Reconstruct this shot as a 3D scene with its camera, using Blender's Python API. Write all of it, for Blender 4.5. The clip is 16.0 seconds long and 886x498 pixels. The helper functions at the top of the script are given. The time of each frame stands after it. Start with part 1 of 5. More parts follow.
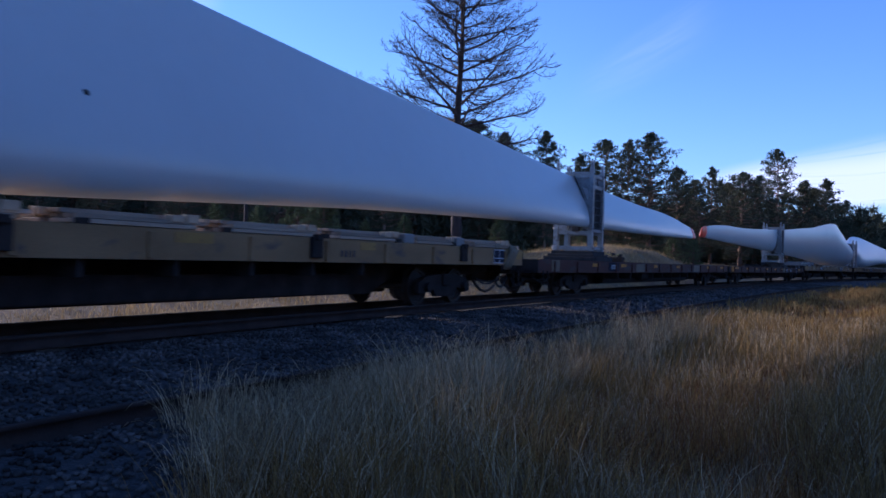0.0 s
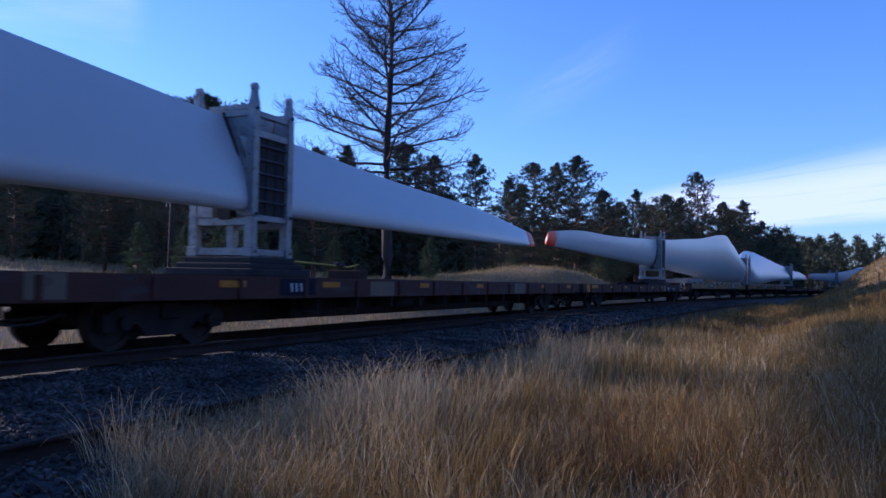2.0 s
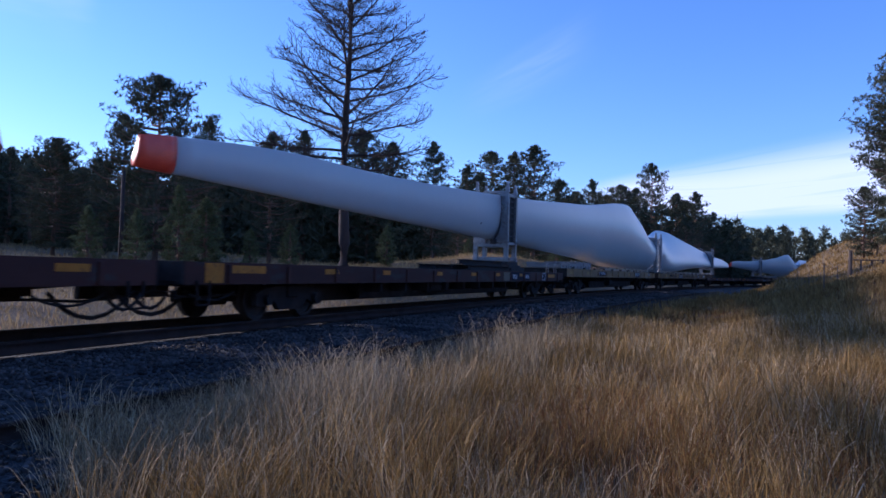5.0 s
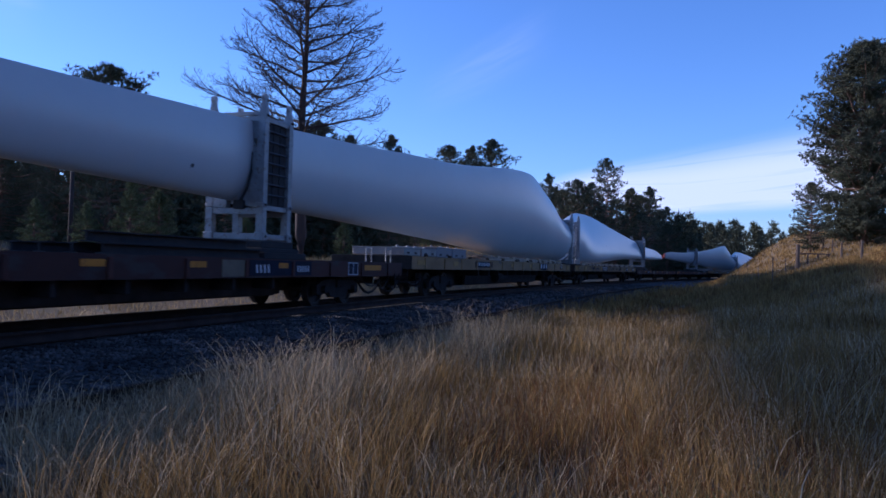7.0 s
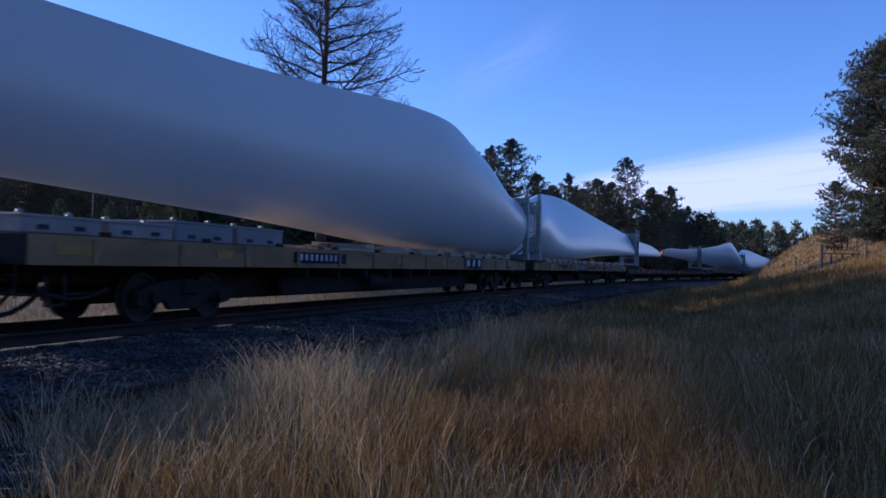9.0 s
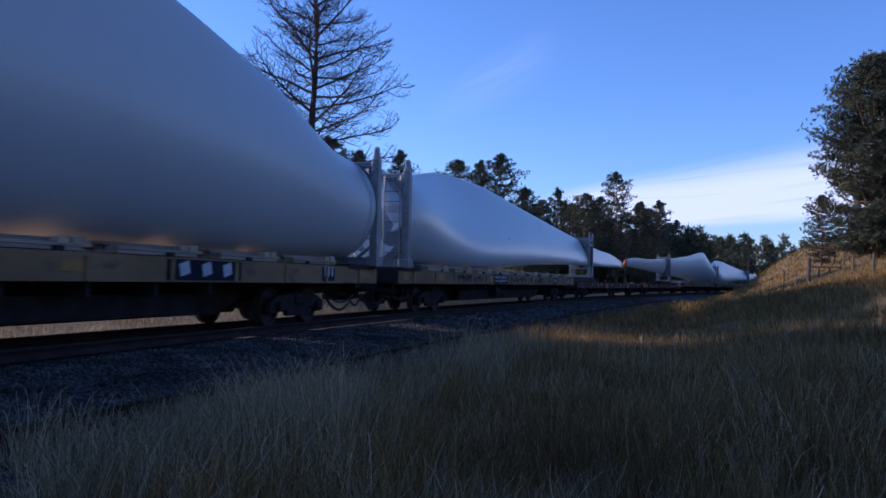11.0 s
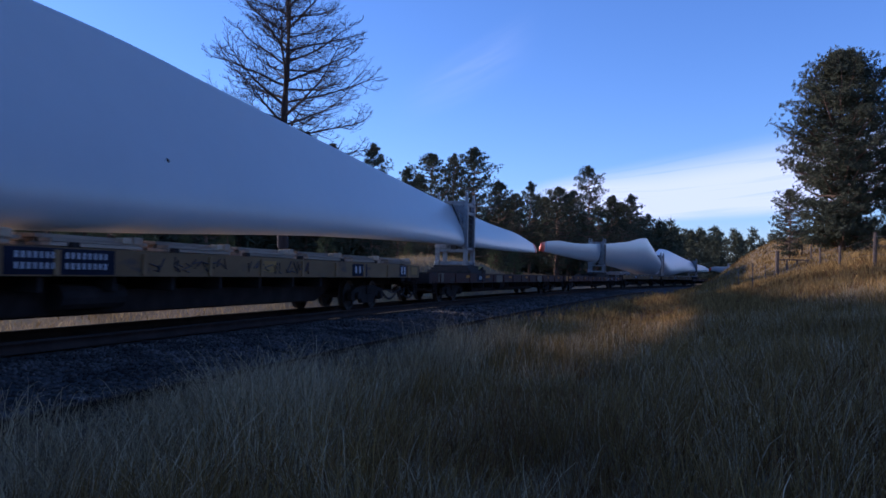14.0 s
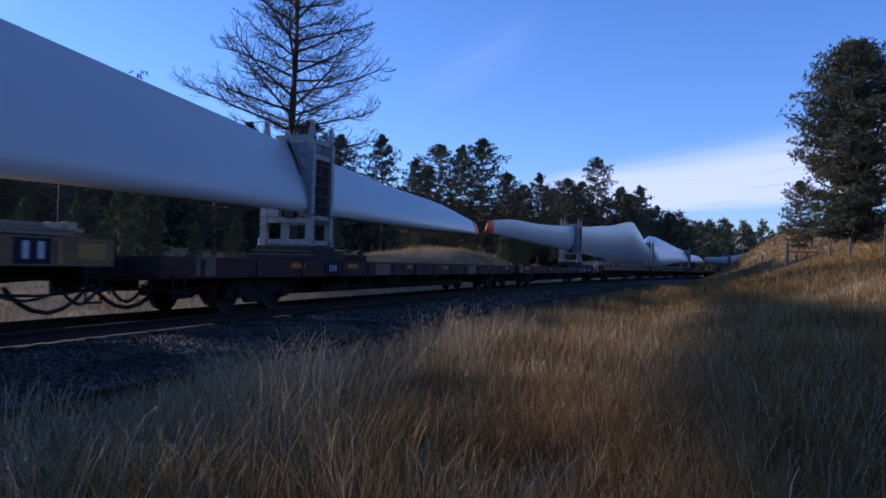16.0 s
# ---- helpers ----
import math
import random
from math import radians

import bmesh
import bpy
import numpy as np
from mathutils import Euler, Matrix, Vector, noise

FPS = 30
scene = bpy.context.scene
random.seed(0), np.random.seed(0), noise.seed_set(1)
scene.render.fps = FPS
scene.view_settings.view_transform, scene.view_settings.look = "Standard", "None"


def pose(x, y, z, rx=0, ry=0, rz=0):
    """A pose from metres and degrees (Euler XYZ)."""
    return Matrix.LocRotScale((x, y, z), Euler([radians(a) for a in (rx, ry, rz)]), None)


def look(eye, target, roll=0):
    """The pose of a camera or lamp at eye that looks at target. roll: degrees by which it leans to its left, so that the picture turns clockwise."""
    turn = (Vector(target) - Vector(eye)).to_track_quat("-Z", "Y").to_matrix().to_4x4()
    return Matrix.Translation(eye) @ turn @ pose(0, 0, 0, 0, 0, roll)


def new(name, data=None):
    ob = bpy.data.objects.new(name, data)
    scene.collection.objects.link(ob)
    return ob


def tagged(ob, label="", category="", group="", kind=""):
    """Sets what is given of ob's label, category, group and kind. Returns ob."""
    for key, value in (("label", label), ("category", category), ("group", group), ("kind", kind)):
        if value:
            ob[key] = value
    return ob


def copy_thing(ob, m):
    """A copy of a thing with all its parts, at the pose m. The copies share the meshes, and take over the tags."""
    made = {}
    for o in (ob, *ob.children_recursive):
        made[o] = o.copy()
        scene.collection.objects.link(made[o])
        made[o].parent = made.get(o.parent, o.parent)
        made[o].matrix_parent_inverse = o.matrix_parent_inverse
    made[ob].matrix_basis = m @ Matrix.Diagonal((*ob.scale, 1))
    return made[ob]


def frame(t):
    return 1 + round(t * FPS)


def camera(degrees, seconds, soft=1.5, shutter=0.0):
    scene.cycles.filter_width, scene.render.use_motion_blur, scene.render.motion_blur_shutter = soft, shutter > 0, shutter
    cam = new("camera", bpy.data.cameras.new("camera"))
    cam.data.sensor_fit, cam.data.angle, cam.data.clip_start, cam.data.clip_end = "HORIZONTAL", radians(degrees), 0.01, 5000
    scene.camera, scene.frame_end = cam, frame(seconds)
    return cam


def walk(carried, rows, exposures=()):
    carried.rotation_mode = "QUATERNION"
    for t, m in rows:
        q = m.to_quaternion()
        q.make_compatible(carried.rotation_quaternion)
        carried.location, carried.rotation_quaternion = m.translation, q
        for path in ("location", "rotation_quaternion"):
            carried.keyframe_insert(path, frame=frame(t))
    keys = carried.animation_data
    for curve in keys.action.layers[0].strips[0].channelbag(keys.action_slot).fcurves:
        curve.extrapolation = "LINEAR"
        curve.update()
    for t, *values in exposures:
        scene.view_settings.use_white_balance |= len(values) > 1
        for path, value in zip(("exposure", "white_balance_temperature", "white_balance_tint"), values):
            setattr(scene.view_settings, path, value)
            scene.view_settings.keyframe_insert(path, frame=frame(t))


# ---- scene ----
# The eye stands still beside the track and turns with the passing train.
cam = camera(59.4, 16.0, soft=1.6, shutter=0.3)
EYE = (0.0, 0.0, 1.10)
PATH = [
    (0.0, pose(*EYE, 90.600, -1.839, 28.059)),
    (0.5, pose(*EYE, 90.423, -1.164, 26.513)),
    (1.0, pose(*EYE, 90.263, -1.018, 25.171)),
    (1.5, pose(*EYE, 91.898, -1.162, 23.837)),
    (2.0, pose(*EYE, 92.405, -1.129, 22.987)),
    (2.5, pose(*EYE, 92.133, -1.457, 22.313)),
    (3.0, pose(*EYE, 92.091, -1.389, 22.036)),
    (5.5, pose(*EYE, 91.391, -1.534, 18.668)),
    (6.0, pose(*EYE, 91.376, -1.367, 17.264)),
    (6.5, pose(*EYE, 91.499, -1.445, 16.327)),
    (7.0, pose(*EYE, 91.187, -1.586, 16.696)),
    (7.5, pose(*EYE, 91.207, -1.380, 17.497)),
    (8.0, pose(*EYE, 91.142, -1.400, 17.891)),
    (8.5, pose(*EYE, 91.019, -1.578, 18.135)),
    (11.0, pose(*EYE, 92.233, -1.408, 17.378)),
    (11.5, pose(*EYE, 91.972, -1.581, 16.411)),
    (12.0, pose(*EYE, 91.779, -1.062, 15.740)),
    (12.5, pose(*EYE, 91.676, -1.218, 15.385)),
    (13.0, pose(*EYE, 91.746, -1.363, 15.317)),
    (13.5, pose(*EYE, 91.839, -1.350, 15.304)),
    (14.0, pose(*EYE, 91.811, -1.242, 15.427)),
    (14.5, pose(*EYE, 91.790, -1.310, 15.189)),
    (15.0, pose(*EYE, 91.877, -1.427, 15.035)),
    (15.5, pose(*EYE, 91.664, -1.603, 14.939)),
    (16.0, pose(*EYE, 91.147, -1.396, 16.028)),
]
EXPOSURE = [(0.0, 0.55, 4800, 33), (3.0, 0.42, 4640, 33), (5.5, 0.53, 4770, 33), (7.0, 0.30, 4720, 33), (8.5, 0.26, 4760, 33), (12.5, 0.42, 4980, 33), (16.0, 0.24, 4830, 33)]
walk(cam, PATH, EXPOSURE)

# ---------------------------------------------------------------- light
SUN_ELEV, SUN_AZ = 14.5, -86.0          # degrees; azimuth clockwise from +y
world = bpy.data.worlds.new("evening_sky")
world.use_nodes = True
scene.world = world
wn = world.node_tree.nodes
sky = wn.new("ShaderNodeTexSky")
sky.sky_type = "NISHITA"
sky.sun_disc = False
sky.sun_elevation = radians(SUN_ELEV)
sky.sun_rotation = radians(SUN_AZ)
sky.air_density, sky.dust_density, sky.ozone_density = 1.0, 0.2, 3.5
wn["Background"].inputs["Strength"].default_value = 0.135
world.node_tree.links.new(sky.outputs[0], wn["Background"].inputs["Color"])
sun_data = bpy.data.lights.new("sun", "SUN")
sun_data.energy, sun_data.angle, sun_data.color = 4.9, radians(4.0), (1.0, 0.82, 0.54)
sun = new("sun", sun_data)
_e, _a = radians(SUN_ELEV), radians(SUN_AZ)
SUN_WAY = Vector((math.sin(_a) * math.cos(_e), math.cos(_a) * math.cos(_e), math.sin(_e)))
sun.matrix_world = look(SUN_WAY * 60, (0, 0, 0))


# ---------------------------------------------------------------- materials
def surf(name, c1, c2, scale=3.0, rough=0.7, metal=0.0, bump=0.3, fine=40.0, c3=None, island=0.0, each=0.0,
         stretch=(1, 1, 1), spec=0.5, bumpd=0.02, rvar=0.24, grain=0.5):
    """Two-scale surface: large blotches c1 to c2, fine grain, wear c3, optional variation by piece."""
    m = bpy.data.materials.new(name)
    m.use_nodes = True
    nt = m.node_tree
    N, L = nt.nodes, nt.links
    bsdf = N["Principled BSDF"]
    co = N.new("ShaderNodeTexCoord")
    mp = N.new("ShaderNodeMapping")
    mp.inputs["Scale"].default_value = stretch
    L.new(co.outputs["Object"], mp.inputs["Vector"])
    n1 = N.new("ShaderNodeTexNoise")
    n1.inputs["Scale"].default_value, n1.inputs["Detail"].default_value = scale, 5.0
    L.new(mp.outputs[0], n1.inputs["Vector"])
    n2 = N.new("ShaderNodeTexNoise")
    n2.inputs["Scale"].default_value, n2.inputs["Detail"].default_value = fine, 4.0
    L.new(mp.outputs[0], n2.inputs["Vector"])
    r1 = N.new("ShaderNodeValToRGB")
    r1.color_ramp.elements[0].position, r1.color_ramp.elements[1].position = 0.35, 0.65
    r1.color_ramp.elements[0].color, r1.color_ramp.elements[1].color = (*c1, 1), (*c2, 1)
    L.new(n1.outputs["Fac"], r1.inputs["Fac"])
    colour = r1.outputs["Color"]
    if c3:
        r3 = N.new("ShaderNodeValToRGB")
        r3.color_ramp.elements[0].position, r3.color_ramp.elements[1].position = 0.58, 0.68
        r3.color_ramp.elements[0].color, r3.color_ramp.elements[1].color = (0, 0, 0, 1), (1, 1, 1, 1)
        n3 = N.new("ShaderNodeTexNoise")
        n3.inputs["Scale"].default_value, n3.inputs["Detail"].default_value = scale * 2.7, 8.0
        L.new(mp.outputs[0], n3.inputs["Vector"])
        L.new(n3.outputs["Fac"], r3.inputs["Fac"])
        mx = N.new("ShaderNodeMix")
        mx.data_type = "RGBA"
        mx.inputs[7].default_value = (*c3, 1)
        L.new(r3.outputs["Color"], mx.inputs[0])
        L.new(colour, mx.inputs[6])
        colour = mx.outputs[2]
    hv = N.new("ShaderNodeHueSaturation")
    L.new(colour, hv.inputs["Color"])
    ma = N.new("ShaderNodeMath")
    ma.operation = "MULTIPLY_ADD"
    ma.inputs[1].default_value, ma.inputs[2].default_value = grain, 1 - grain / 2
    L.new(n2.outputs["Fac"], ma.inputs[0])
    val = ma.outputs[0]
    if island or each:
        src = N.new("ShaderNodeNewGeometry").outputs["Random Per Island"] if island else N.new("ShaderNodeObjectInfo").outputs["Random"]
        mb = N.new("ShaderNodeMath")
        mb.operation = "MULTIPLY_ADD"
        k = island or each
        mb.inputs[1].default_value, mb.inputs[2].default_value = k, 1 - k / 2
        L.new(src, mb.inputs[0])
        mc = N.new("ShaderNodeMath")
        mc.operation = "MULTIPLY"
        L.new(val, mc.inputs[0])
        L.new(mb.outputs[0], mc.inputs[1])
        val = mc.outputs[0]
    L.new(val, hv.inputs["Value"])
    L.new(hv.outputs["Color"], bsdf.inputs["Base Color"])
    bsdf.inputs["Metallic"].default_value = metal
    bsdf.inputs["Specular IOR Level"].default_value = spec
    mr = N.new("ShaderNodeMath")
    mr.operation = "MULTIPLY_ADD"
    mr.use_clamp = True
    mr.inputs[1].default_value, mr.inputs[2].default_value = rvar, rough - rvar / 2
    L.new(n1.outputs["Fac"], mr.inputs[0])
    L.new(mr.outputs[0], bsdf.inputs["Roughness"])
    if bump:
        b = N.new("ShaderNodeBump")
        b.inputs["Strength"].default_value, b.inputs["Distance"].default_value = bump, bumpd
        L.new(n2.outputs["Fac"], b.inputs["Height"])
        L.new(b.outputs[0], bsdf.inputs["Normal"])
    return m


def leafy(name, c1, c2, through_amount=0.25, island=0.7, rough=0.9, scale=0.5):
    """Thin plant matter: shows light from behind as well."""
    m = surf(name, c1, c2, scale, rough, bump=0, fine=9.0, island=island, spec=0.05)
    nt = m.node_tree
    bsdf = nt.nodes["Principled BSDF"]
    tr = nt.nodes.new("ShaderNodeBsdfTranslucent")
    mix = nt.nodes.new("ShaderNodeMixShader")
    mix.inputs[0].default_value = through_amount
    col = bsdf.inputs["Base Color"].links[0].from_socket
    nt.links.new(col, tr.inputs["Color"])
    nt.links.new(bsdf.outputs[0], mix.inputs[1])
    nt.links.new(tr.outputs[0], mix.inputs[2])
    nt.links.new(mix.outputs[0], nt.nodes["Material Output"].inputs["Surface"])
    return m


M_BLADE = surf("white_blade_paint", (0.415, 0.445, 0.465), (0.435, 0.465, 0.485), 0.35, 0.31, bump=0.0, fine=3, rvar=0.02, grain=0.06)
M_RED = surf("red_tip_paint", (0.62, 0.05, 0.02), (0.72, 0.08, 0.03), 2, 0.4, bump=0.03)
M_GALV = surf("galvanised_steel", (0.17, 0.175, 0.185), (0.25, 0.255, 0.26), 4, 0.5, 0.25, 0.1, 60, c3=(0.13, 0.11, 0.095))
M_BLACK = surf("black_rubber", (0.012, 0.012, 0.014), (0.02, 0.02, 0.022), 6, 0.8, bump=0.15)
M_RUNG = surf("blue_grey_rungs", (0.035, 0.037, 0.046), (0.06, 0.063, 0.075), 3, 0.7, 0.0, 0.1, spec=0.3)
M_DARKSTEEL = surf("dark_steel", (0.020, 0.020, 0.023), (0.036, 0.034, 0.034), 3, 0.8, 0.0, 0.2, spec=0.2)
M_UNDER = surf("grimy_underframe", (0.022, 0.019, 0.018), (0.040, 0.033, 0.030), 2.5, 0.95, spec=0.12, bump=0.4)
M_BROWN = surf("oxide_brown_paint", (0.044, 0.018, 0.014), (0.070, 0.028, 0.020), 0.9, 0.75, spec=0.25, bump=0.15, c3=(0.050, 0.038, 0.034), each=0.4, stretch=(1, 0.5, 1.5))
M_YELLOW = surf("weathered_yellow_paint", (0.185, 0.115, 0.052), (0.27, 0.172, 0.082), 0.8, 0.8, spec=0.25, bump=0.12, c3=(0.11, 0.082, 0.062), each=0.3, stretch=(1, 0.5, 1.5))
M_DECK = surf("weathered_deck_boards", (0.46, 0.29, 0.15), (0.58, 0.39, 0.21), 1.5, 0.85, bump=0.3, c3=(0.34, 0.22, 0.12), stretch=(5, 0.6, 5))
M_CREAM = surf("faded_cream_paint", (0.100, 0.077, 0.046), (0.135, 0.108, 0.066), 1.5, 0.7, bump=0.12, c3=(0.075, 0.045, 0.034))
M_REFL = surf("amber_reflector", (0.36, 0.145, 0.014), (0.44, 0.185, 0.022), 4, 0.6, spec=0.2, bump=0.05, c3=(0.22, 0.10, 0.025))
M_OCHRE = surf("dull_safety_yellow", (0.26, 0.145, 0.028), (0.32, 0.185, 0.04), 4, 0.7, bump=0.05, c3=(0.2, 0.11, 0.03))
M_PANEL = surf("navy_panel", (0.010, 0.011, 0.020), (0.016, 0.018, 0.034), 4, 0.75, spec=0.12, bump=0.03)
M_LETTER = surf("white_lettering", (0.40, 0.41, 0.43), (0.50, 0.50, 0.51), 6, 0.75, bump=0.03, c3=(0.4, 0.38, 0.36))
M_SCRAWL = surf("dark_spray_paint", (0.03, 0.025, 0.03), (0.05, 0.04, 0.045), 5, 0.7, bump=0)
M_WOOD = surf("sawn_lumber", (0.20, 0.152, 0.108), (0.32, 0.25, 0.18), 1.5, 0.8, bump=0.3, fine=30, each=0.6, stretch=(6, 0.6, 6))
M_BLOCK = surf("fresh_cut_wood", (0.34, 0.25, 0.16), (0.44, 0.34, 0.23), 3, 0.8, bump=0.2, fine=30, each=0.3)
M_WHEEL = surf("wheel_steel", (0.022, 0.018, 0.016), (0.040, 0.030, 0.025), 4, 0.75, 0.2, 0.2)
M_RAIL = surf("rusty_rail", (0.030, 0.023, 0.020), (0.050, 0.036, 0.030), 3, 0.9, 0.0, 0.3, spec=0.1)
M_RAILTOP = surf("polished_rail_head", (0.030, 0.027, 0.025), (0.050, 0.045, 0.042), 3, 0.7, 0.0, 0.05, spec=0.25, stretch=(1, 0.1, 1))
M_TIE = surf("creosoted_tie", (0.016, 0.013, 0.011), (0.030, 0.024, 0.020), 2, 0.85, bump=0.5, each=0.5, stretch=(1, 6, 6))
M_BALLAST = surf("ballast_bed", (0.020, 0.0195, 0.020), (0.036, 0.0345, 0.033), 1.2, 0.9, bump=1.0, fine=22, bumpd=0.06)
M_STONE = surf("ballast_stone", (0.030, 0.029, 0.028), (0.105, 0.096, 0.088), 1.5, 0.95, spec=0.1, bump=0.4, fine=50, island=1.1)
M_GROUND = surf("dry_thatch", (0.10, 0.063, 0.024), (0.175, 0.118, 0.046), 0.35, 0.95, bump=0.9, fine=12, c3=(0.14, 0.12, 0.06), bumpd=0.08)
M_GRASS = leafy("dry_grass", (0.200, 0.124, 0.040), (0.325, 0.208, 0.072), 0.25, 1.2)
M_PALE = leafy("bleached_stems", (0.315, 0.232, 0.124), (0.52, 0.40, 0.228), 0.15, 1.2)
M_SEDGE = leafy("russet_grass", (0.125, 0.060, 0.024), (0.215, 0.108, 0.042), 0.22, 1.0)
M_GREENGRASS = leafy("green_grass", (0.12, 0.14, 0.05), (0.20, 0.20, 0.08), 0.25, 0.6)
M_STRAW = leafy("bleached_field_grass", (0.27, 0.190, 0.085), (0.41, 0.30, 0.145), 0.2, 0.8)
M_OLIVE = leafy("olive_dry_grass", (0.27, 0.185, 0.068), (0.40, 0.275, 0.108), 0.25, 0.8)
M_NEEDLE = leafy("pine_needles", (0.064, 0.070, 0.045), (0.100, 0.101, 0.062), 0.06, 0.5)
M_YOUNG = leafy("young_pine_needles", (0.095, 0.112, 0.055), (0.155, 0.165, 0.08), 0.10, 0.8)
M_BARK = surf("pine_bark", (0.11, 0.065, 0.042), (0.18, 0.105, 0.065), 3, 0.9, bump=0.8, fine=14, stretch=(2, 2, 0.4), bumpd=0.05)
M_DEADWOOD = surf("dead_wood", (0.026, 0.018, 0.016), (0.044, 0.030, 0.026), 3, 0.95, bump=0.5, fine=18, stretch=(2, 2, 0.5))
M_POST = surf("weathered_post", (0.075, 0.052, 0.038), (0.13, 0.095, 0.07), 3, 0.9, bump=0.6, stretch=(4, 4, 0.5))
M_TPOST = surf("steel_fence_post", (0.10, 0.09, 0.085), (0.16, 0.13, 0.11), 4, 0.7, 0.4, 0.2)
M_TARP = surf("white_plastic_sheet", (0.70, 0.71, 0.73), (0.80, 0.80, 0.81), 1.2, 0.42, bump=0.35, fine=7, bumpd=0.05, grain=0.15)
M_CRATE = surf("grey_crate", (0.15, 0.148, 0.145), (0.21, 0.205, 0.195), 1.2, 0.65, bump=0.1, c3=(0.25, 0.22, 0.2), each=0.2)
M_BLUECRATE = surf("blue_grey_crate", (0.11, 0.115, 0.13), (0.15, 0.153, 0.165), 1.2, 0.6, bump=0.1)
M_CANVAS = surf("olive_canvas", (0.13, 0.10, 0.06), (0.20, 0.155, 0.095), 2.5, 0.9, bump=0.4, fine=25)
M_STRAP = surf("yellow_strap", (0.30, 0.25, 0.03), (0.38, 0.32, 0.05), 3, 0.7, bump=0.1)
M_PLACARD = surf("dark_blue_placard", (0.008, 0.010, 0.022), (0.012, 0.015, 0.034), 5, 0.7, spec=0.2, bump=0.02)


# ---------------------------------------------------------------- mesh helpers
def mesh_of(name, bm, material, smooth=False):
    me = bpy.data.meshes.new(name)
    bm.normal_update()
    bm.to_mesh(me)
    bm.free()
    me.materials.append(material)
    if smooth:
        me.shade_smooth()
    return me


def part(name, bm, material, parent, label="", smooth=False):
    me = bm if isinstance(bm, bpy.types.Mesh) else mesh_of(name, bm, material, smooth)
    ob = new(name, me)
    ob.parent = parent
    if label:
        tagged(ob, label)
    return ob


def box(bm, c, s, turn=None):
    m = Matrix.Translation(c) @ (turn or Matrix.Identity(4)) @ Matrix.Diagonal((*s, 1))
    return bmesh.ops.create_cube(bm, size=1.0, matrix=m)["verts"]


def boxes(*items, bevel=0.0):
    bm = bmesh.new()
    for it in items:
        box(bm, *it)
    if bevel:
        bmesh.ops.bevel(bm, geom=list(bm.edges), offset=bevel, segments=1, affect="EDGES")
    return bm


def rod(bm, a, b, r1, r2=None, sides=8):
    a, b = Vector(a), Vector(b)
    d = b - a
    m = Matrix.Translation((a + b) / 2) @ d.to_track_quat("Z", "Y").to_matrix().to_4x4()
    bmesh.ops.create_cone(bm, cap_ends=True, segments=sides, radius1=r1, radius2=r1 if r2 is None else r2, depth=d.length, matrix=m)


def tube(points, r, sides=6, bm=None):
    bm = bm or bmesh.new()
    pts = [Vector(p) for p in points]
    rings = []
    for i, p in enumerate(pts):
        d = (pts[min(i + 1, len(pts) - 1)] - pts[max(i - 1, 0)]).normalized()
        q = d.to_track_quat("Z", "Y")
        rr = r[i] if isinstance(r, (list, tuple)) else r
        rings.append([bm.verts.new(p + q @ Vector((rr * math.cos(k * math.tau / sides), rr * math.sin(k * math.tau / sides), 0))) for k in range(sides)])
    for A, B in zip(rings, rings[1:]):
        for k in range(sides):
            bm.faces.new((A[k], A[(k + 1) % sides], B[(k + 1) % sides], B[k]))
    bm.faces.new(rings[0][::-1])
    bm.faces.new(rings[-1])
    return bm


def prism(bm, outline, x0, x1):
    """An outline in (y, z) drawn out along x."""
    A = [bm.verts.new((x0, y, z)) for y, z in outline]
    B = [bm.verts.new((x1, y, z)) for y, z in outline]
    n = len(A)
    for i in range(n):
        bm.faces.new((A[i], A[(i + 1) % n], B[(i + 1) % n], B[i]))
    bm.faces.new(A[::-1])
    bm.faces.new(B)
    bmesh.ops.recalc_face_normals(bm, faces=list(bm.faces))


def raw_mesh(name, verts, faces, material, smooth=False):
    """A mesh from numpy arrays; faces is a list of (n, k) index arrays."""
    me = bpy.data.meshes.new(name)
    verts = np.asarray(verts, np.float32).reshape(-1, 3)
    faces = [np.asarray(f, np.int32) for f in faces if len(f)]
    loops = np.concatenate([f.ravel() for f in faces])
    totals = np.concatenate([np.full(len(f), f.shape[1], np.int32) for f in faces])
    starts = np.concatenate([[0], np.cumsum(totals)[:-1]]).astype(np.int32)
    me.vertices.add(len(verts))
    me.vertices.foreach_set("co", verts.ravel())
    me.loops.add(len(loops))
    me.loops.foreach_set("vertex_index", loops)
    me.polygons.add(len(totals))
    me.polygons.foreach_set("loop_start", starts)
    me.update(calc_edges=True)
    me.validate()
    me.materials.append(material)
    if smooth:
        me.shade_smooth()
    return me


def thing(name, label, category, group="", kind=""):
    return tagged(new(name), label, category, group, kind)


# ---------------------------------------------------------------- the lie of the land
# Rail tops are z = 0. The track is an arc that bends to the right; the eye stands 9.6 m beside its centre line.
BEND, AWAY = 680.0, 9.6


def on_track(s, n=0.0):
    """Place and heading (radians clockwise from +y) at s along the track, n to the right of its centre line."""
    a = s / BEND
    r = BEND - n
    return BEND - AWAY - r * math.cos(a), r * math.sin(a), a


def track_coords(x, y):
    cx = BEND - AWAY
    return BEND * np.arctan2(y, cx - x), BEND - np.hypot(cx - x, y)


def smooth01(t):
    t = np.clip(t, 0, 1)
    return t * t * (3 - 2 * t)


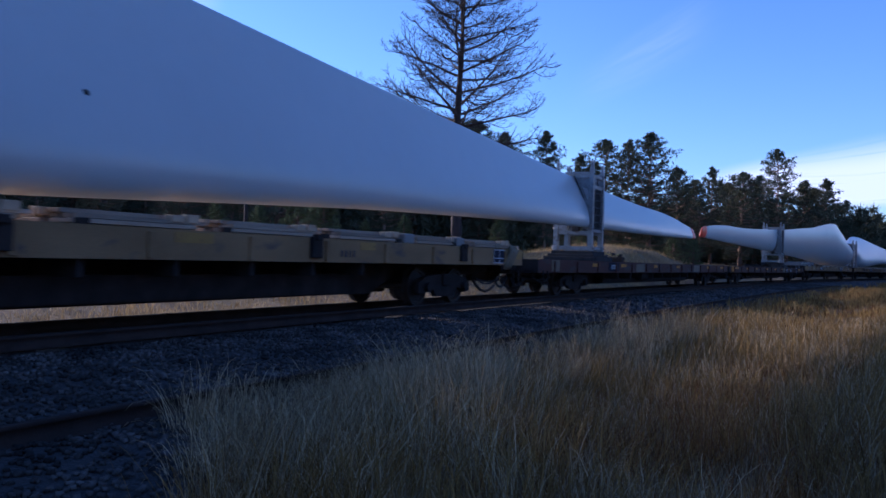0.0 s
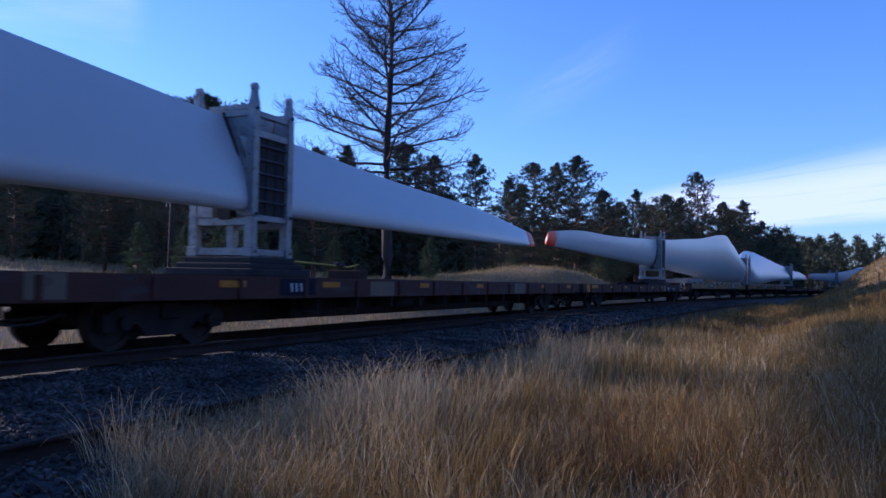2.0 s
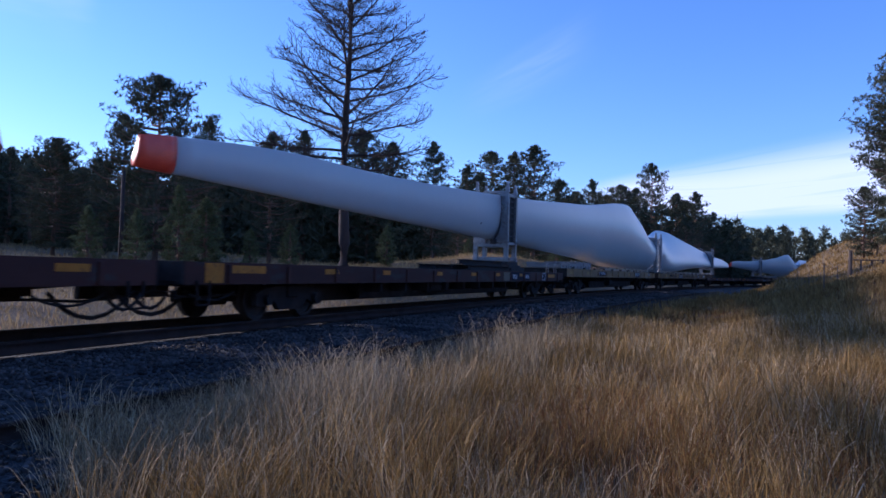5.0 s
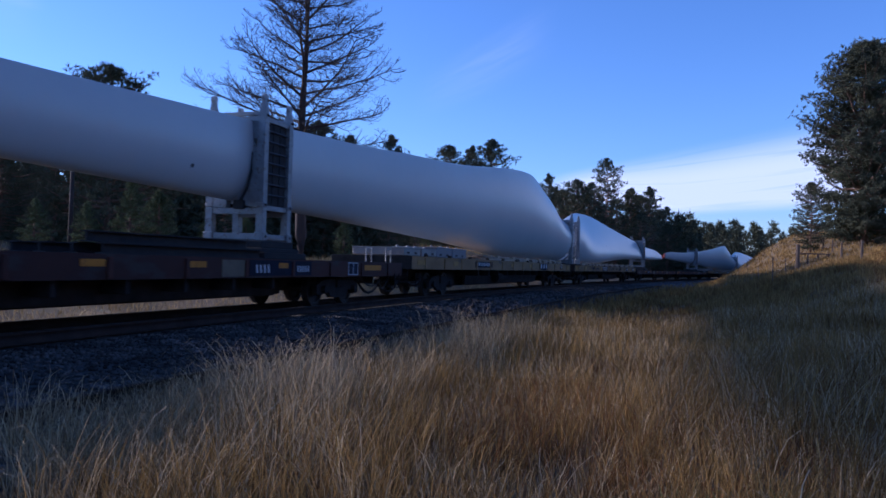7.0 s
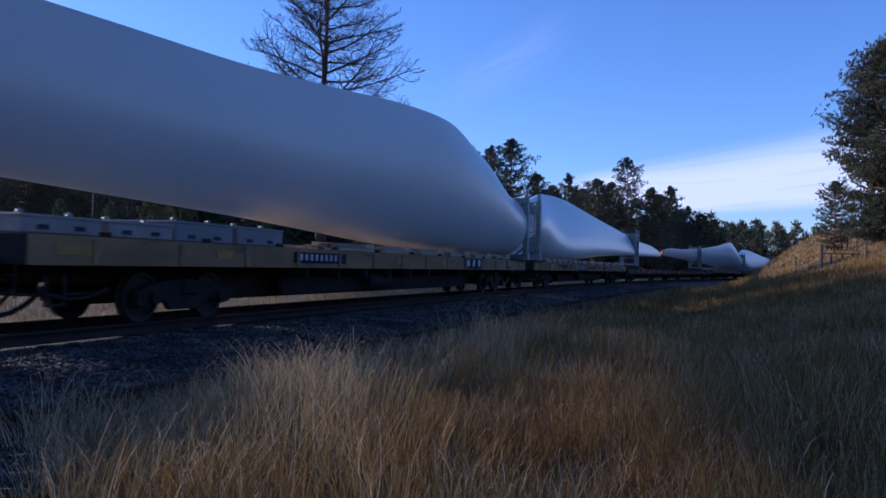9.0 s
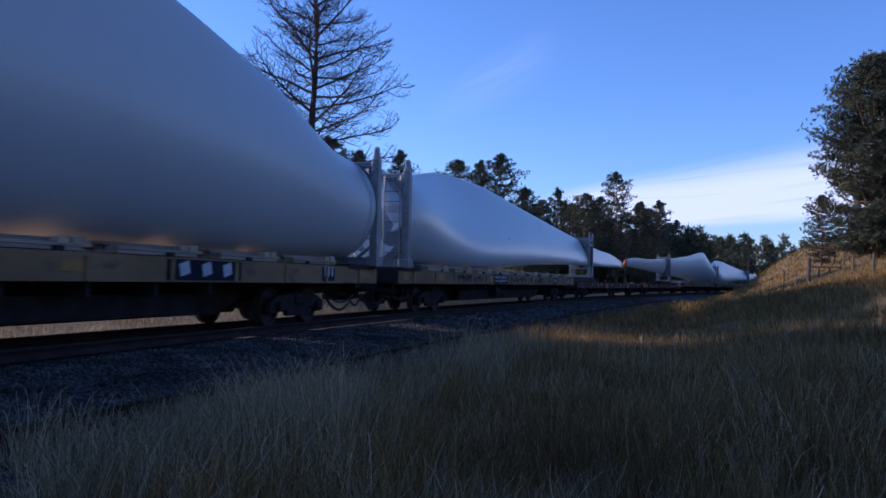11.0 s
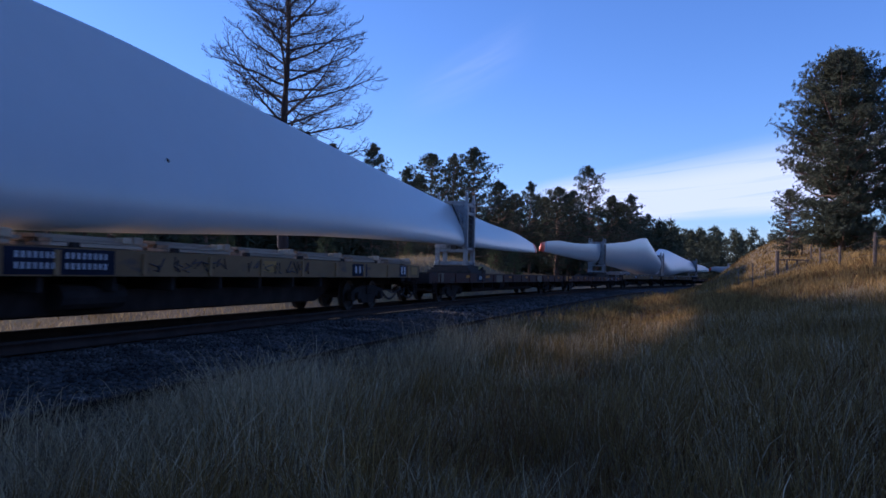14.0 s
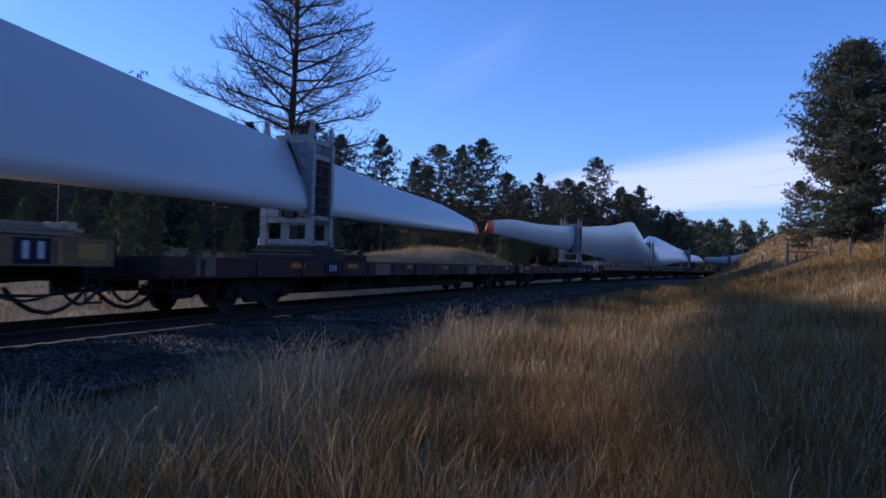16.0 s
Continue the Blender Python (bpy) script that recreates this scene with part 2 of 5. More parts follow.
def ground_z(x, y):
    x, y = np.asarray(x, float), np.asarray(y, float)
    s, n = track_coords(x, y)
    z = np.interp(n, [-300, -90, -40, -22, -12, -6, -3.6, 3, 5.6, 6.6, 9.6, 14, 60],
                  [6, 3.5, 1.8, 0.9, 0.15, -0.45, -0.62, -0.62, -0.60, -0.52, -0.50, -0.45, -0.2])
    top = np.interp(y, [-60, 0, 35, 67, 90, 110, 140, 240, 400], [1.0, 1.6, 2.8, 3.3, 5.0, 6.5, 7.5, 6.0, 2.0])
    n0 = np.interp(y, [0, 40, 67, 90, 110, 140], [9.4, 8.6, 7.5, 5.0, 3.6, 3.4])
    n1 = np.interp(y, [0, 67, 90, 110, 140], [26, 24.5, 21, 17, 15])
    up = smooth01((n - n0) / (n1 - n0))
    steep = np.sin(np.clip((n - n0) / (n1 - n0), 0, 1) * math.pi / 2)
    z = z + (top + 0.4) * (up + 0.55 * smooth01((75 - y) / 40) * (steep - up))
    z = z + 2.4 * np.exp(-((x + 16) / 9) ** 2 - ((y - 60) / 17) ** 2) * smooth01((-n - 3.4) / 5)
    z = z + 6.5 * smooth01((n - 14) / 26) * smooth01((27 - y) / 22)      # the slope behind the eye, out of view, raised to block low sky light
    near = smooth01((np.abs(n - 1.0) - 5.0) / 2)
    z = z + near * (0.05 * np.sin(x * 1.3 + 0.7 * np.sin(y * 0.9)) + 0.05 * np.sin(y * 1.1 + 0.6 * np.sin(x * 0.8)) + 0.12 * np.sin(x * 0.21 + y * 0.17))
    return z


def grade(stops):
    out = [stops[0][0]]
    for (a, st), (b, _) in zip(stops, stops[1:]):
        k = max(1, round((b - a) / st))
        out += [a + (b - a) * (i + 1) / k for i in range(k)]
    return np.array(out)


def sheet(name, xs, ys, fz, material):
    X, Y = np.meshgrid(xs, ys)
    V = np.stack([X, Y, fz(X, Y)], -1).reshape(-1, 3)
    w = len(xs)
    i = (np.arange(len(ys) - 1)[:, None] * w + np.arange(w - 1)).ravel()
    return raw_mesh(name, V, [np.stack([i, i + 1, i + w + 1, i + w], 1)], material, True)


gx = grade([(-2500, 400), (-500, 60), (-120, 8), (-40, 1.6), (-16, 0.7), (30, 1.6), (60, 8), (150, 60), (500, 400), (2500, 1)])
gy = grade([(-2500, 400), (-500, 60), (-80, 5), (-12, 0.8), (60, 1.5), (150, 6), (300, 60), (700, 400), (2700, 1)])
tagged(new("ground", sheet("ground", gx, gy, ground_z, M_GROUND)), "rolling ground of dry autumn prairie thatch", "ground", kind="structure")


def swept(name, outline, s0, s1, step, material, smooth=False):
    """An outline in (n, z), drawn along the track."""
    ss = np.linspace(s0, s1, int((s1 - s0) / step) + 1)
    V = [(*on_track(s, n)[:2], z) for s in ss for n, z in outline]
    k = len(outline)
    i = (np.arange(len(ss) - 1)[:, None] * k + np.arange(k)).ravel()
    j = (np.arange(len(ss) - 1)[:, None] * k + (np.arange(k) + 1) % k).ravel()
    caps = [np.array([list(range(k))[::-1]]), np.array([[(len(ss) - 1) * k + q for q in range(k)]])]
    me = raw_mesh(name, V, [np.stack([i, j, j + k, i + k], 1), *caps], material, smooth)
    bm = bmesh.new()
    bm.from_mesh(me)
    bmesh.ops.recalc_face_normals(bm, faces=list(bm.faces))
    bm.to_mesh(me)
    bm.free()
    return me


ballast = tagged(new("ballast_bed", swept("ballast_bed", [(-3.6, -0.9), (-3.3, -0.66), (-1.95, -0.21), (1.95, -0.21), (2.7, -0.27), (4.0, -0.34), (5.0, -0.40), (5.7, -0.50), (6.3, -0.9)], -60, 320, 3, M_BALLAST)),
                 "dark grey crushed-stone ballast bed under the track", "ballast", kind="structure")


def rail_outline(n, top):
    h = [(-0.075, 0), (0.075, 0), (0.075, 0.012), (0.012, 0.03), (0.010, 0.125), (0.036, 0.135), (0.036, 0.165), (0.028, 0.17),
         (-0.028, 0.17), (-0.036, 0.165), (-0.036, 0.135), (-0.010, 0.125), (-0.012, 0.03), (-0.075, 0.012)]
    return [(n + a, top - 0.172 + b) for a, b in h]


for side in (-1, 1):
    rail = new("rail", swept("rail", rail_outline(side * 0.7535, -0.004), -60, 320, 2.5, M_RAIL))
    tagged(rail, "rusty steel running rail with a polished head", "rail", "rails of the track", "structure")
    part("rail_head", swept("rail_head", [(side * 0.7535 - 0.026, -0.006), (side * 0.7535 + 0.026, -0.006), (side * 0.7535 + 0.026, 0.0), (side * 0.7535 - 0.026, 0.0)], -60, 320, 2.5, M_RAILTOP), M_RAILTOP, rail, "polished running surface")
spare = new("spare_rail", swept("spare_rail", rail_outline(4.3, -0.19), -30, 75, 2.0, M_RAIL))
tagged(spare, "long spare rail lying on the ballast beside the track", "rail")


# ---------------------------------------------------------------- the train
# Places on the train are given as S, metres along it; at t seconds a place lies at s = S - SPEED * t on the track.
SPEED, PERIOD, PITCH = 7.6, 112.1, 28.025
MOVING = []          # (thing, S of its origin, S of its second bearing or None, facing)


def fix_part(name, items, material, parent, label="", bevel=0.0):
    return part(name, boxes(*items, bevel=bevel), material, parent, label)


def wheel_mesh():
    bm = bmesh.new()
    prof = [(0.0, 0.12), (0.09, 0.12), (0.09, 0.16), (0.035, 0.17), (0.03, 0.33), (0.07, 0.345), (0.07, 0.42), (-0.045, 0.425), (-0.06, 0.45), (-0.08, 0.45), (-0.08, 0.345), (-0.02, 0.33), (-0.015, 0.17), (-0.07, 0.16), (-0.07, 0.12), (0, 0.12)]
    n = 28
    rings = [[bm.verts.new((x, r * math.cos(a * math.tau / n), r * math.sin(a * math.tau / n))) for x, r in prof[:-1]] for a in range(n)]
    for A, B in zip(rings, rings[1:] + rings[:1]):
        k = len(A)
        for i in range(k):
            bm.faces.new((A[i], A[(i + 1) % k], B[(i + 1) % k], B[i]))
    bmesh.ops.recalc_face_normals(bm, faces=list(bm.faces))
    return mesh_of("wheel", bm, M_WHEEL)


def side_frame_outline():
    return [(-1.22, 0.52), (-1.22, 0.30), (-0.98, 0.27), (-0.62, 0.40), (-0.42, 0.20), (0.42, 0.20), (0.62, 0.40), (0.98, 0.27),
            (1.22, 0.30), (1.22, 0.52), (0.95, 0.64), (0.45, 0.70), (-0.45, 0.70), (-0.95, 0.64)]


WHEEL = wheel_mesh()


def flat_car(style, label):
    """An 89-foot flat car; y along the track, z = 0 at the rail."""
    brown = style.startswith("brown")
    top, low = (1.13, 0.74) if brown else (1.36, 0.945)
    paint = M_BROWN if brown else M_YELLOW
    H = 13.45
    car = thing("flat_car", label, "rail car", "flat cars of the train")
    # deck plates, with a small joint between each
    for k in range(8):
        y0, y1 = -H + k * 2 * H / 8 + 0.006, -H + (k + 1) * 2 * H / 8 - 0.006
        fix_part("deck_plate", [((0, (y0 + y1) / 2, top - 0.03), (2.74, y1 - y0, 0.06))], M_UNDER if brown else M_DECK, car, "worn steel deck plate" if brown else "weathered boarded deck section")
    for sx in (-1, 1):
        bm = bmesh.new()
        prism(bm, [(1.40, top), (1.40, low), (1.29, low), (1.29, low + 0.025), (1.372, low + 0.03), (1.372, top - 0.09), (1.29, top - 0.085), (1.29, top - 0.062), (1.372, top - 0.062), (1.372, top)], -H, H)
        bm.transform(Matrix(((0, sx, 0, 0), (1, 0, 0, 0), (0, 0, 1, 0), (0, 0, 0, 1))))
        bmesh.ops.recalc_face_normals(bm, faces=list(bm.faces))
        sill = part("side_sill", bm, paint, car)
        rib = mesh_of("rib", boxes(((0, 0, 0), (0.05, 0.10, top - low - 0.06)), bevel=0.008), paint)
        for k in range(14):
            ob = part("rib", rib, paint, sill)
            ob.location = (sx * 1.415, -12.3 + k * 1.892, (top + low) / 2 - 0.01)
    # fish-belly centre sill and cross bearers
    bm = bmesh.new()
    prism(bm, [(-H, low - 0.02), (-H, 0.72), (-11.2, 0.62), (-8.5, 0.62), (-7.6, 0.28), (7.6, 0.28), (8.5, 0.62), (11.2, 0.62), (H, 0.72), (H, low - 0.02)], -0.36, 0.36)
    part("centre_sill", bm, M_UNDER, car)
    bearer = mesh_of("cross_bearer", boxes(((0, 0, 0), (2.6, 0.10, 0.28)), bevel=0.01), M_UNDER)
    for k in range(9):
        part("cross_bearer", bearer, M_UNDER, car).location = (0, -6.0 + k * 1.5, low - 0.10)
    # Far stringer's depth is set to keep sun off ballast by the near rail.
    for sx, z0, ln in ((0.75, 0.35, 12.5), (-1.15, 0.20, 15.6)):
        fix_part("stringer", [((sx, 0, (z0 + 0.72) / 2), (0.10, ln, 0.72 - z0))], M_UNDER, car)
    for e in (-1, 1):
        fix_part("end_bearer", [((-1.15, e * 12.1, 0.62), (0.10, 2.3, 0.44)), ((-0.8, e * 12.6, 0.66), (0.5, 0.7, 0.30))], M_UNDER, car)
    part("air_tank", tube([(0.95, -2.4, 0.62), (0.95, -1.0, 0.62)], 0.2, 12), M_UNDER, car, smooth=False)
    for e in (-1, 1):
        end = fix_part("end_sill", [((0, e * (H + 0.03), (top + low) / 2), (2.8, 0.06, top - low))], M_UNDER, car, bevel=0.006)
        bm = boxes(((0, e * (H + 0.28), 0.88), (0.16, 0.5, 0.18)), ((0.05, e * (H + 0.52), 0.88), (0.30, 0.16, 0.26)), bevel=0.02)
        part("coupler", bm, M_WHEEL, car)
        part("draft_gear", boxes(((0, e * (H + 0.26), 0.93), (1.5, 0.40, 0.34)), ((0.0, e * (H + 0.20), 0.74), (0.8, 0.28, 0.12)), bevel=0.02), M_UNDER, car)
        for x, y0, ln, sag, r in ((0.46, 1.15, 1.68, 0.40, 0.038), (0.75, 0.35, 0.80, 0.27, 0.030), (0.95, 1.9, 1.3, 0.16, 0.022)):
            pts = [(x, e * (H - y0 + ln * f), 0.60 - sag * math.sin(math.pi * f) ** 0.8) for f in (0.0, 0.08, 0.18, 0.32, 0.5, 0.68, 0.82, 0.92, 1.0)]
            part("air_hose", tube(pts, r, 6), M_BLACK, car)
        part("brake_pipe", tube([(0.9, e * (H - 2.0), 0.55), (0.92, e * (H - 1.0), 0.50), (0.9, e * (H - 0.3), 0.53), (0.85, e * (H + 0.15), 0.58)], 0.022, 5), M_UNDER, car)
        bm = bmesh.new()
        for q in (0.62, 0.80):
            rod(bm, (0.75, e * (H + 0.07), q), (1.3, e * (H + 0.07), q), 0.012, sides=5)
        rod(bm, (0.9, e * (H + 0.10), 0.55), (0.9, e * (H + 0.10), low), 0.015, sides=5)
        rod(bm, (1.28, e * (H + 0.07), 0.50), (1.28, e * (H + 0.07), low), 0.015, sides=5)
        part("grab_iron", bm, M_UNDER, car)
        bm = bmesh.new()
        rod(bm, (0.2, e * (H + 0.25), 0.70), (1.25, e * (H + 0.22), 0.74), 0.016, sides=5)
        part("uncoupling_lever", bm, M_UNDER, car)
        bm = boxes(((1.42, e * (H - 0.45), 0.40), (0.04, 0.34, 0.03)), ((1.42, e * (H - 0.29), 0.6), (0.03, 0.03, 0.42)), ((1.42, e * (H - 0.61), 0.6), (0.03, 0.03, 0.42)))
        part("step", bm, M_UNDER, car)
    # trucks and wheelsets
    for e in (-1, 1):
        cy = e * 9.75
        truck = new("truck")
        truck.parent = car
        truck.location = (0, cy, 0)
        for sx in (-1, 1):
            bm = bmesh.new()
            prism(bm, side_frame_outline(), sx * 0.99 - 0.06, sx * 0.99 + 0.06)
            part("side_frame", bm, M_UNDER, truck)
            bm = bmesh.new()
            for q in (-0.16, 0.0, 0.16):
                rod(bm, (sx * 0.99, q, 0.26), (sx * 0.99, q, 0.56), 0.065, sides=8)
            part("spring_nest", bm, M_UNDER, truck)
            for q in (-0.89, 0.89):
                bm = bmesh.new()
                rod(bm, (sx * 1.05, q, 0.42), (sx * 1.15, q, 0.42), 0.11, sides=10)
                part("axle_cap", bm, M_UNDER, truck)
        part("bolster", boxes(((0, 0, 0.58), (2.2, 0.36, 0.26)), bevel=0.02), M_UNDER, truck)
        for q in (-0.89, 0.89):
            ws = new("wheelset")
            ws.parent = car
            ws.location = (0, cy + q, 0.42)
            bm = bmesh.new()
            rod(bm, (-0.95, 0, 0), (0.95, 0, 0), 0.075, sides=10)
            part("axle", bm, M_WHEEL, ws)
            w1 = part("wheel", WHEEL, M_WHEEL, ws)
            w1.location = (0.75, 0, 0)
            w2 = part("wheel", WHEEL, M_WHEEL, ws)
            w2.location, w2.rotation_euler = (-0.75, 0, 0), (0, 0, math.pi)
    # paint marks on the near and far side sills
    face = 1.405

    def plate(name, y0, y1, z0, z1, material, lab="", proud=0.0):
        for sx in (1, -1):
            part(name, boxes(((sx * (face + proud), sx * (y0 + y1) / 2, (z0 + z1) / 2), (0.008, y1 - y0, z1 - z0))), material, car, lab)

    def bars(y0, y1, z0, z1, count, slant=0.0, lab="white painted marks", material=None):
        for sx in (1, -1):
            w = (y1 - y0) / count
            for k in range(count):
                c = y0 + (k + 0.5) * w
                bm = bmesh.new()
                box(bm, (sx * (face + 0.006), sx * c, (z0 + z1) / 2), (0.006, w * 0.42, z1 - z0), Matrix.Rotation(slant, 4, "X"))
                part("marking", bm, material or M_LETTER, car, lab)

    h = top - low
    if style == "brown_tip":
        plate("paint_patch", -12.5, -11.9, low + 0.04, top - 0.01, M_CREAM, "primer-coloured paint patch")
        plate("paint_patch", -4.2, -3.1, low + 0.02, top - 0.06, M_CREAM, "primer-coloured paint patch")
        plate("paint_patch", 5.2, 6.3, low + 0.02, top - 0.04, M_CREAM, "primer-coloured paint patch")
        plate("dark_panel", -7.4, -6.3, low + 0.05, top - 0.03, M_PANEL)
        bars(-7.15, -6.55, low + 0.12, low + 0.28, 4, 0.2)
        for c, w in ((-8.7, 0.65), (-5.75, 0.62), (-1.5, 0.5), (2.2, 0.5), (8.4, 0.5), (11.8, 0.6)):
            plate("reflector", c - w / 2, c + w / 2, low + 0.20, low + 0.31, M_REFL, "amber reflective strip", 0.002)
    elif style == "brown_clamp":
        plate("paint_patch", -12.95, -12.45, low + 0.03, top - 0.02, M_REFL, "dull yellow safety patch")
        plate("reflector", -12.3, -11.2, low + 0.20, low + 0.34, M_REFL, "amber reflective strip", 0.002)
        plate("paint_patch", 3.9, 4.75, low + 0.03, top - 0.04, M_CREAM, "primer-coloured paint patch")
        plate("dark_panel", 4.85, 7.5, low + 0.04, top - 0.03, M_PANEL)
        bars(5.05, 5.65, low + 0.10, low + 0.27, 4, 0.2)
        bars(6.8, 7.4, low + 0.12, low + 0.26, 6)
        for c, w in ((-8.7, 0.6), (-5.95, 0.4), (-2.4, 0.4), (0.6, 0.5), (3.1, 0.6), (6.2, 0.4)):
            plate("reflector", c - w / 2, c + w / 2, low + 0.20, low + 0.31, M_REFL, "amber reflective strip", 0.002)
        plate("placard", 9.55, 10.15, low + 0.04, top - 0.03, M_PLACARD, "dark blue placard with a white border")
        for z in (low + 0.05, top - 0.04):
            plate("placard_border", 9.55, 10.15, z - 0.012, z + 0.012, M_LETTER, "", 0.004)
        for y in (9.56, 9.85, 10.14):
            plate("placard_border", y - 0.012, y + 0.012, low + 0.04, top - 0.03, M_LETTER, "", 0.004)
        plate("reflector", 10.6, 11.75, low + 0.16, low + 0.30, M_REFL, "amber reflective strip", 0.002)
        for y in (11.6, 13.1):
            bm = tube([(1.1, y - 0.22, top), (1.1, y - 0.22, top + 0.40), (1.1, y + 0.18, top + 0.40), (1.1, y + 0.18, top)], 0.018, 5)
            part("end_rail", bm, M_GALV, car, "grey tubular hand rail")
    elif style == "yellow_mid":
        plate("dark_panel", 4.6, 6.8, low + 0.03, top - 0.03, M_PANEL, "dark panel of a painted-over emblem")
        bars(4.75, 6.65, low + 0.12, low + 0.34, 3, 0.25)
        plate("placard", 10.2, 10.85, low + 0.05, top - 0.05, M_PLACARD, "dark blue placard")
        bars(10.26, 10.8, low + 0.16, low + 0.38, 3)
        plate("dark_panel", -6.8, -4.4, low + 0.10, top - 0.08, M_PANEL)
        bars(-6.6, -4.6, low + 0.16, low + 0.30, 9)
        for c, w in ((-12.6, 0.8), (-9.2, 0.5), (-1.0, 0.5), (2.6, 0.5), (12.6, 0.7)):
            plate("reflector", c - w / 2, c + w / 2, low + 0.14, low + 0.30, M_OCHRE, "amber reflective strip", 0.002)
    elif style == "yellow_first":
        plate("placard", 11.6, 12.3, low + 0.05, top - 0.03, M_PLACARD, "dark blue placard with a white border")
        for z in (low + 0.055, low + 0.17, top - 0.035):
            plate("placard_border", 11.6, 12.3, z - 0.01, z + 0.01, M_LETTER, "", 0.004)
        for y in (11.61, 11.95, 12.29):
            plate("placard_border", y - 0.01, y + 0.01, low + 0.05, top - 0.03, M_LETTER, "", 0.004)
        plate("placard", 12.78, 12.92, low + 0.10, low + 0.30, M_PLACARD, "small dark placard")
        plate("safety_patch", 13.0, 13.44, low + 0.16, top - 0.04, M_OCHRE, "dull yellow safety patch")
        for c, w in ((-9.4, 0.6), (-3.0, 0.5), (1.7, 0.7), (6.0, 0.5)):
            plate("reflector", c - w / 2, c + w / 2, low + 0.24, top - 0.03, M_OCHRE, "amber reflective strip", 0.002)
        bars(5.1, 5.6, low + 0.10, low + 0.22, 4, 0.0, "dark stencilled marks", M_SCRAWL)
        # brackets on the sill, and a canvas bundle hung over the edge
        for y in (4.4, 9.9, -1.1, -6.6):
            fix_part("bracket", [((1.43, y, low + 0.25), (0.08, 0.28, 0.36)), ((1.46, y, low + 0.42), (0.12, 0.16, 0.10))], M_UNDER, car, bevel=0.01)
        bm = bmesh.new()
        for q, (y0, y1) in enumerate(((12.25, 12.75), (12.36, 12.86), (12.46, 12.9), (12.3, 12.6))):
            pts = [(1.36 + 0.02 * q, y1, top + 0.06), (1.44 + 0.015 * q, y1 - 0.04, top - 0.04), (1.46 + 0.01 * q, (y0 + y1) / 2, top - 0.20), (1.45, y0 + 0.06, low + 0.02), (1.44, y0, low - 0.10)]
            tube(pts, [0.06, 0.075, 0.08, 0.07, 0.04], 7, bm)
        part("canvas_bundle", bm, M_CANVAS, car, "olive canvas bundle hung over the sill", True)
        for y in (7.6, 9.9):
            bm = boxes(((1.25, y, top + 0.10), (0.18, 0.40, 0.20)), bevel=0.02)
            part("chain_box", bm, M_CRATE, car, "small grey chain box")
        part("end_rail", tube([(1.3, 12.9, top), (1.3, 12.9, top + 0.09), (1.3, 13.4, top + 0.09), (1.3, 13.4, top)], 0.014, 5), M_CRATE, car)
    else:
        plate("dark_panel", 7.7, 8.75, low + 0.03, top - 0.05, M_PANEL, "dark panel of a painted-over emblem")
        bars(7.8, 8.65, low + 0.12, low + 0.30, 3, 0.25)
        plate("placard", 11.5, 12.15, low + 0.03, top - 0.03, M_PLACARD, "dark blue placard")
        bars(11.56, 12.1, low + 0.10, low + 0.34, 2)
        for c, w in ((-12.9, 0.45), (-9.9, 0.55), (-4.1, 0.5), (3.2, 0.55), (12.95, 0.6)):
            plate("reflector", c - w / 2, c + w / 2, low + 0.10, low + 0.34, M_OCHRE, "amber reflective strip", 0.002)
        plate("dark_panel", -3.75, -1.65, low + 0.02, top - 0.02, M_PANEL, "dark navy panel with rows of small white marks")
        for r in range(2):
            bars(-3.6, -2.85, low + 0.10 + 0.15 * r, low + 0.19 + 0.15 * r, 7)
            bars(-2.7, -1.8, low + 0.10 + 0.15 * r, low + 0.19 + 0.15 * r, 8)
        # sprayed scrawl, unreadable
        rs = random.Random(7)
        for y0, y1 in ((-0.7, 1.4), (2.4, 5.2), (-8.4, -5.6)):
            y = y0
            while y < y1:
                pts = [(face + 0.004, y + rs.uniform(-0.12, 0.28), low + 0.06 + (h - 0.12) * rs.random()) for _ in range(4)]
                part("scrawl", tube(pts, 0.014, 4), M_SCRAWL, car, "dark unreadable spray-paint stroke")
                y += 0.22
    if not brown:
        # stake pockets along the top edge
        pocket = mesh_of("stake_pocket", boxes(((0, 0, 0), (0.10, 0.16, 0.10)), bevel=0.01), M_UNDER)
        for k in range(11):
            part("stake_pocket", pocket, M_UNDER, car).location = (1.3, -12.0 + k * 2.4, top + 0.03)
    return car


def pointed_post(bm, x, y, z0, z1, w):
    """A square post that narrows in two steps to a rounded lifting lug with an eye."""
    box(bm, (x, y, (z0 + z1 - 0.62) / 2), (w, w, z1 - 0.62 - z0))
    for (a, ka), (b, kb) in zip(((z1 - 0.62, 1.0), (z1 - 0.40, 0.95), (z1 - 0.22, 0.62)), ((z1 - 0.40, 0.95), (z1 - 0.22, 0.62), (z1 - 0.10, 0.55))):
        vs = box(bm, (x, y, (a + b) / 2), (w, w, b - a))
        for v in vs:
            k = kb if v.co.z > (a + b) / 2 else ka
            v.co.x, v.co.y = x + (v.co.x - x) * k, y + (v.co.y - y) * k
    rod(bm, (x - w * 0.24, y, z1 - 0.10), (x + w * 0.24, y, z1 - 0.10), 0.085, sides=12)


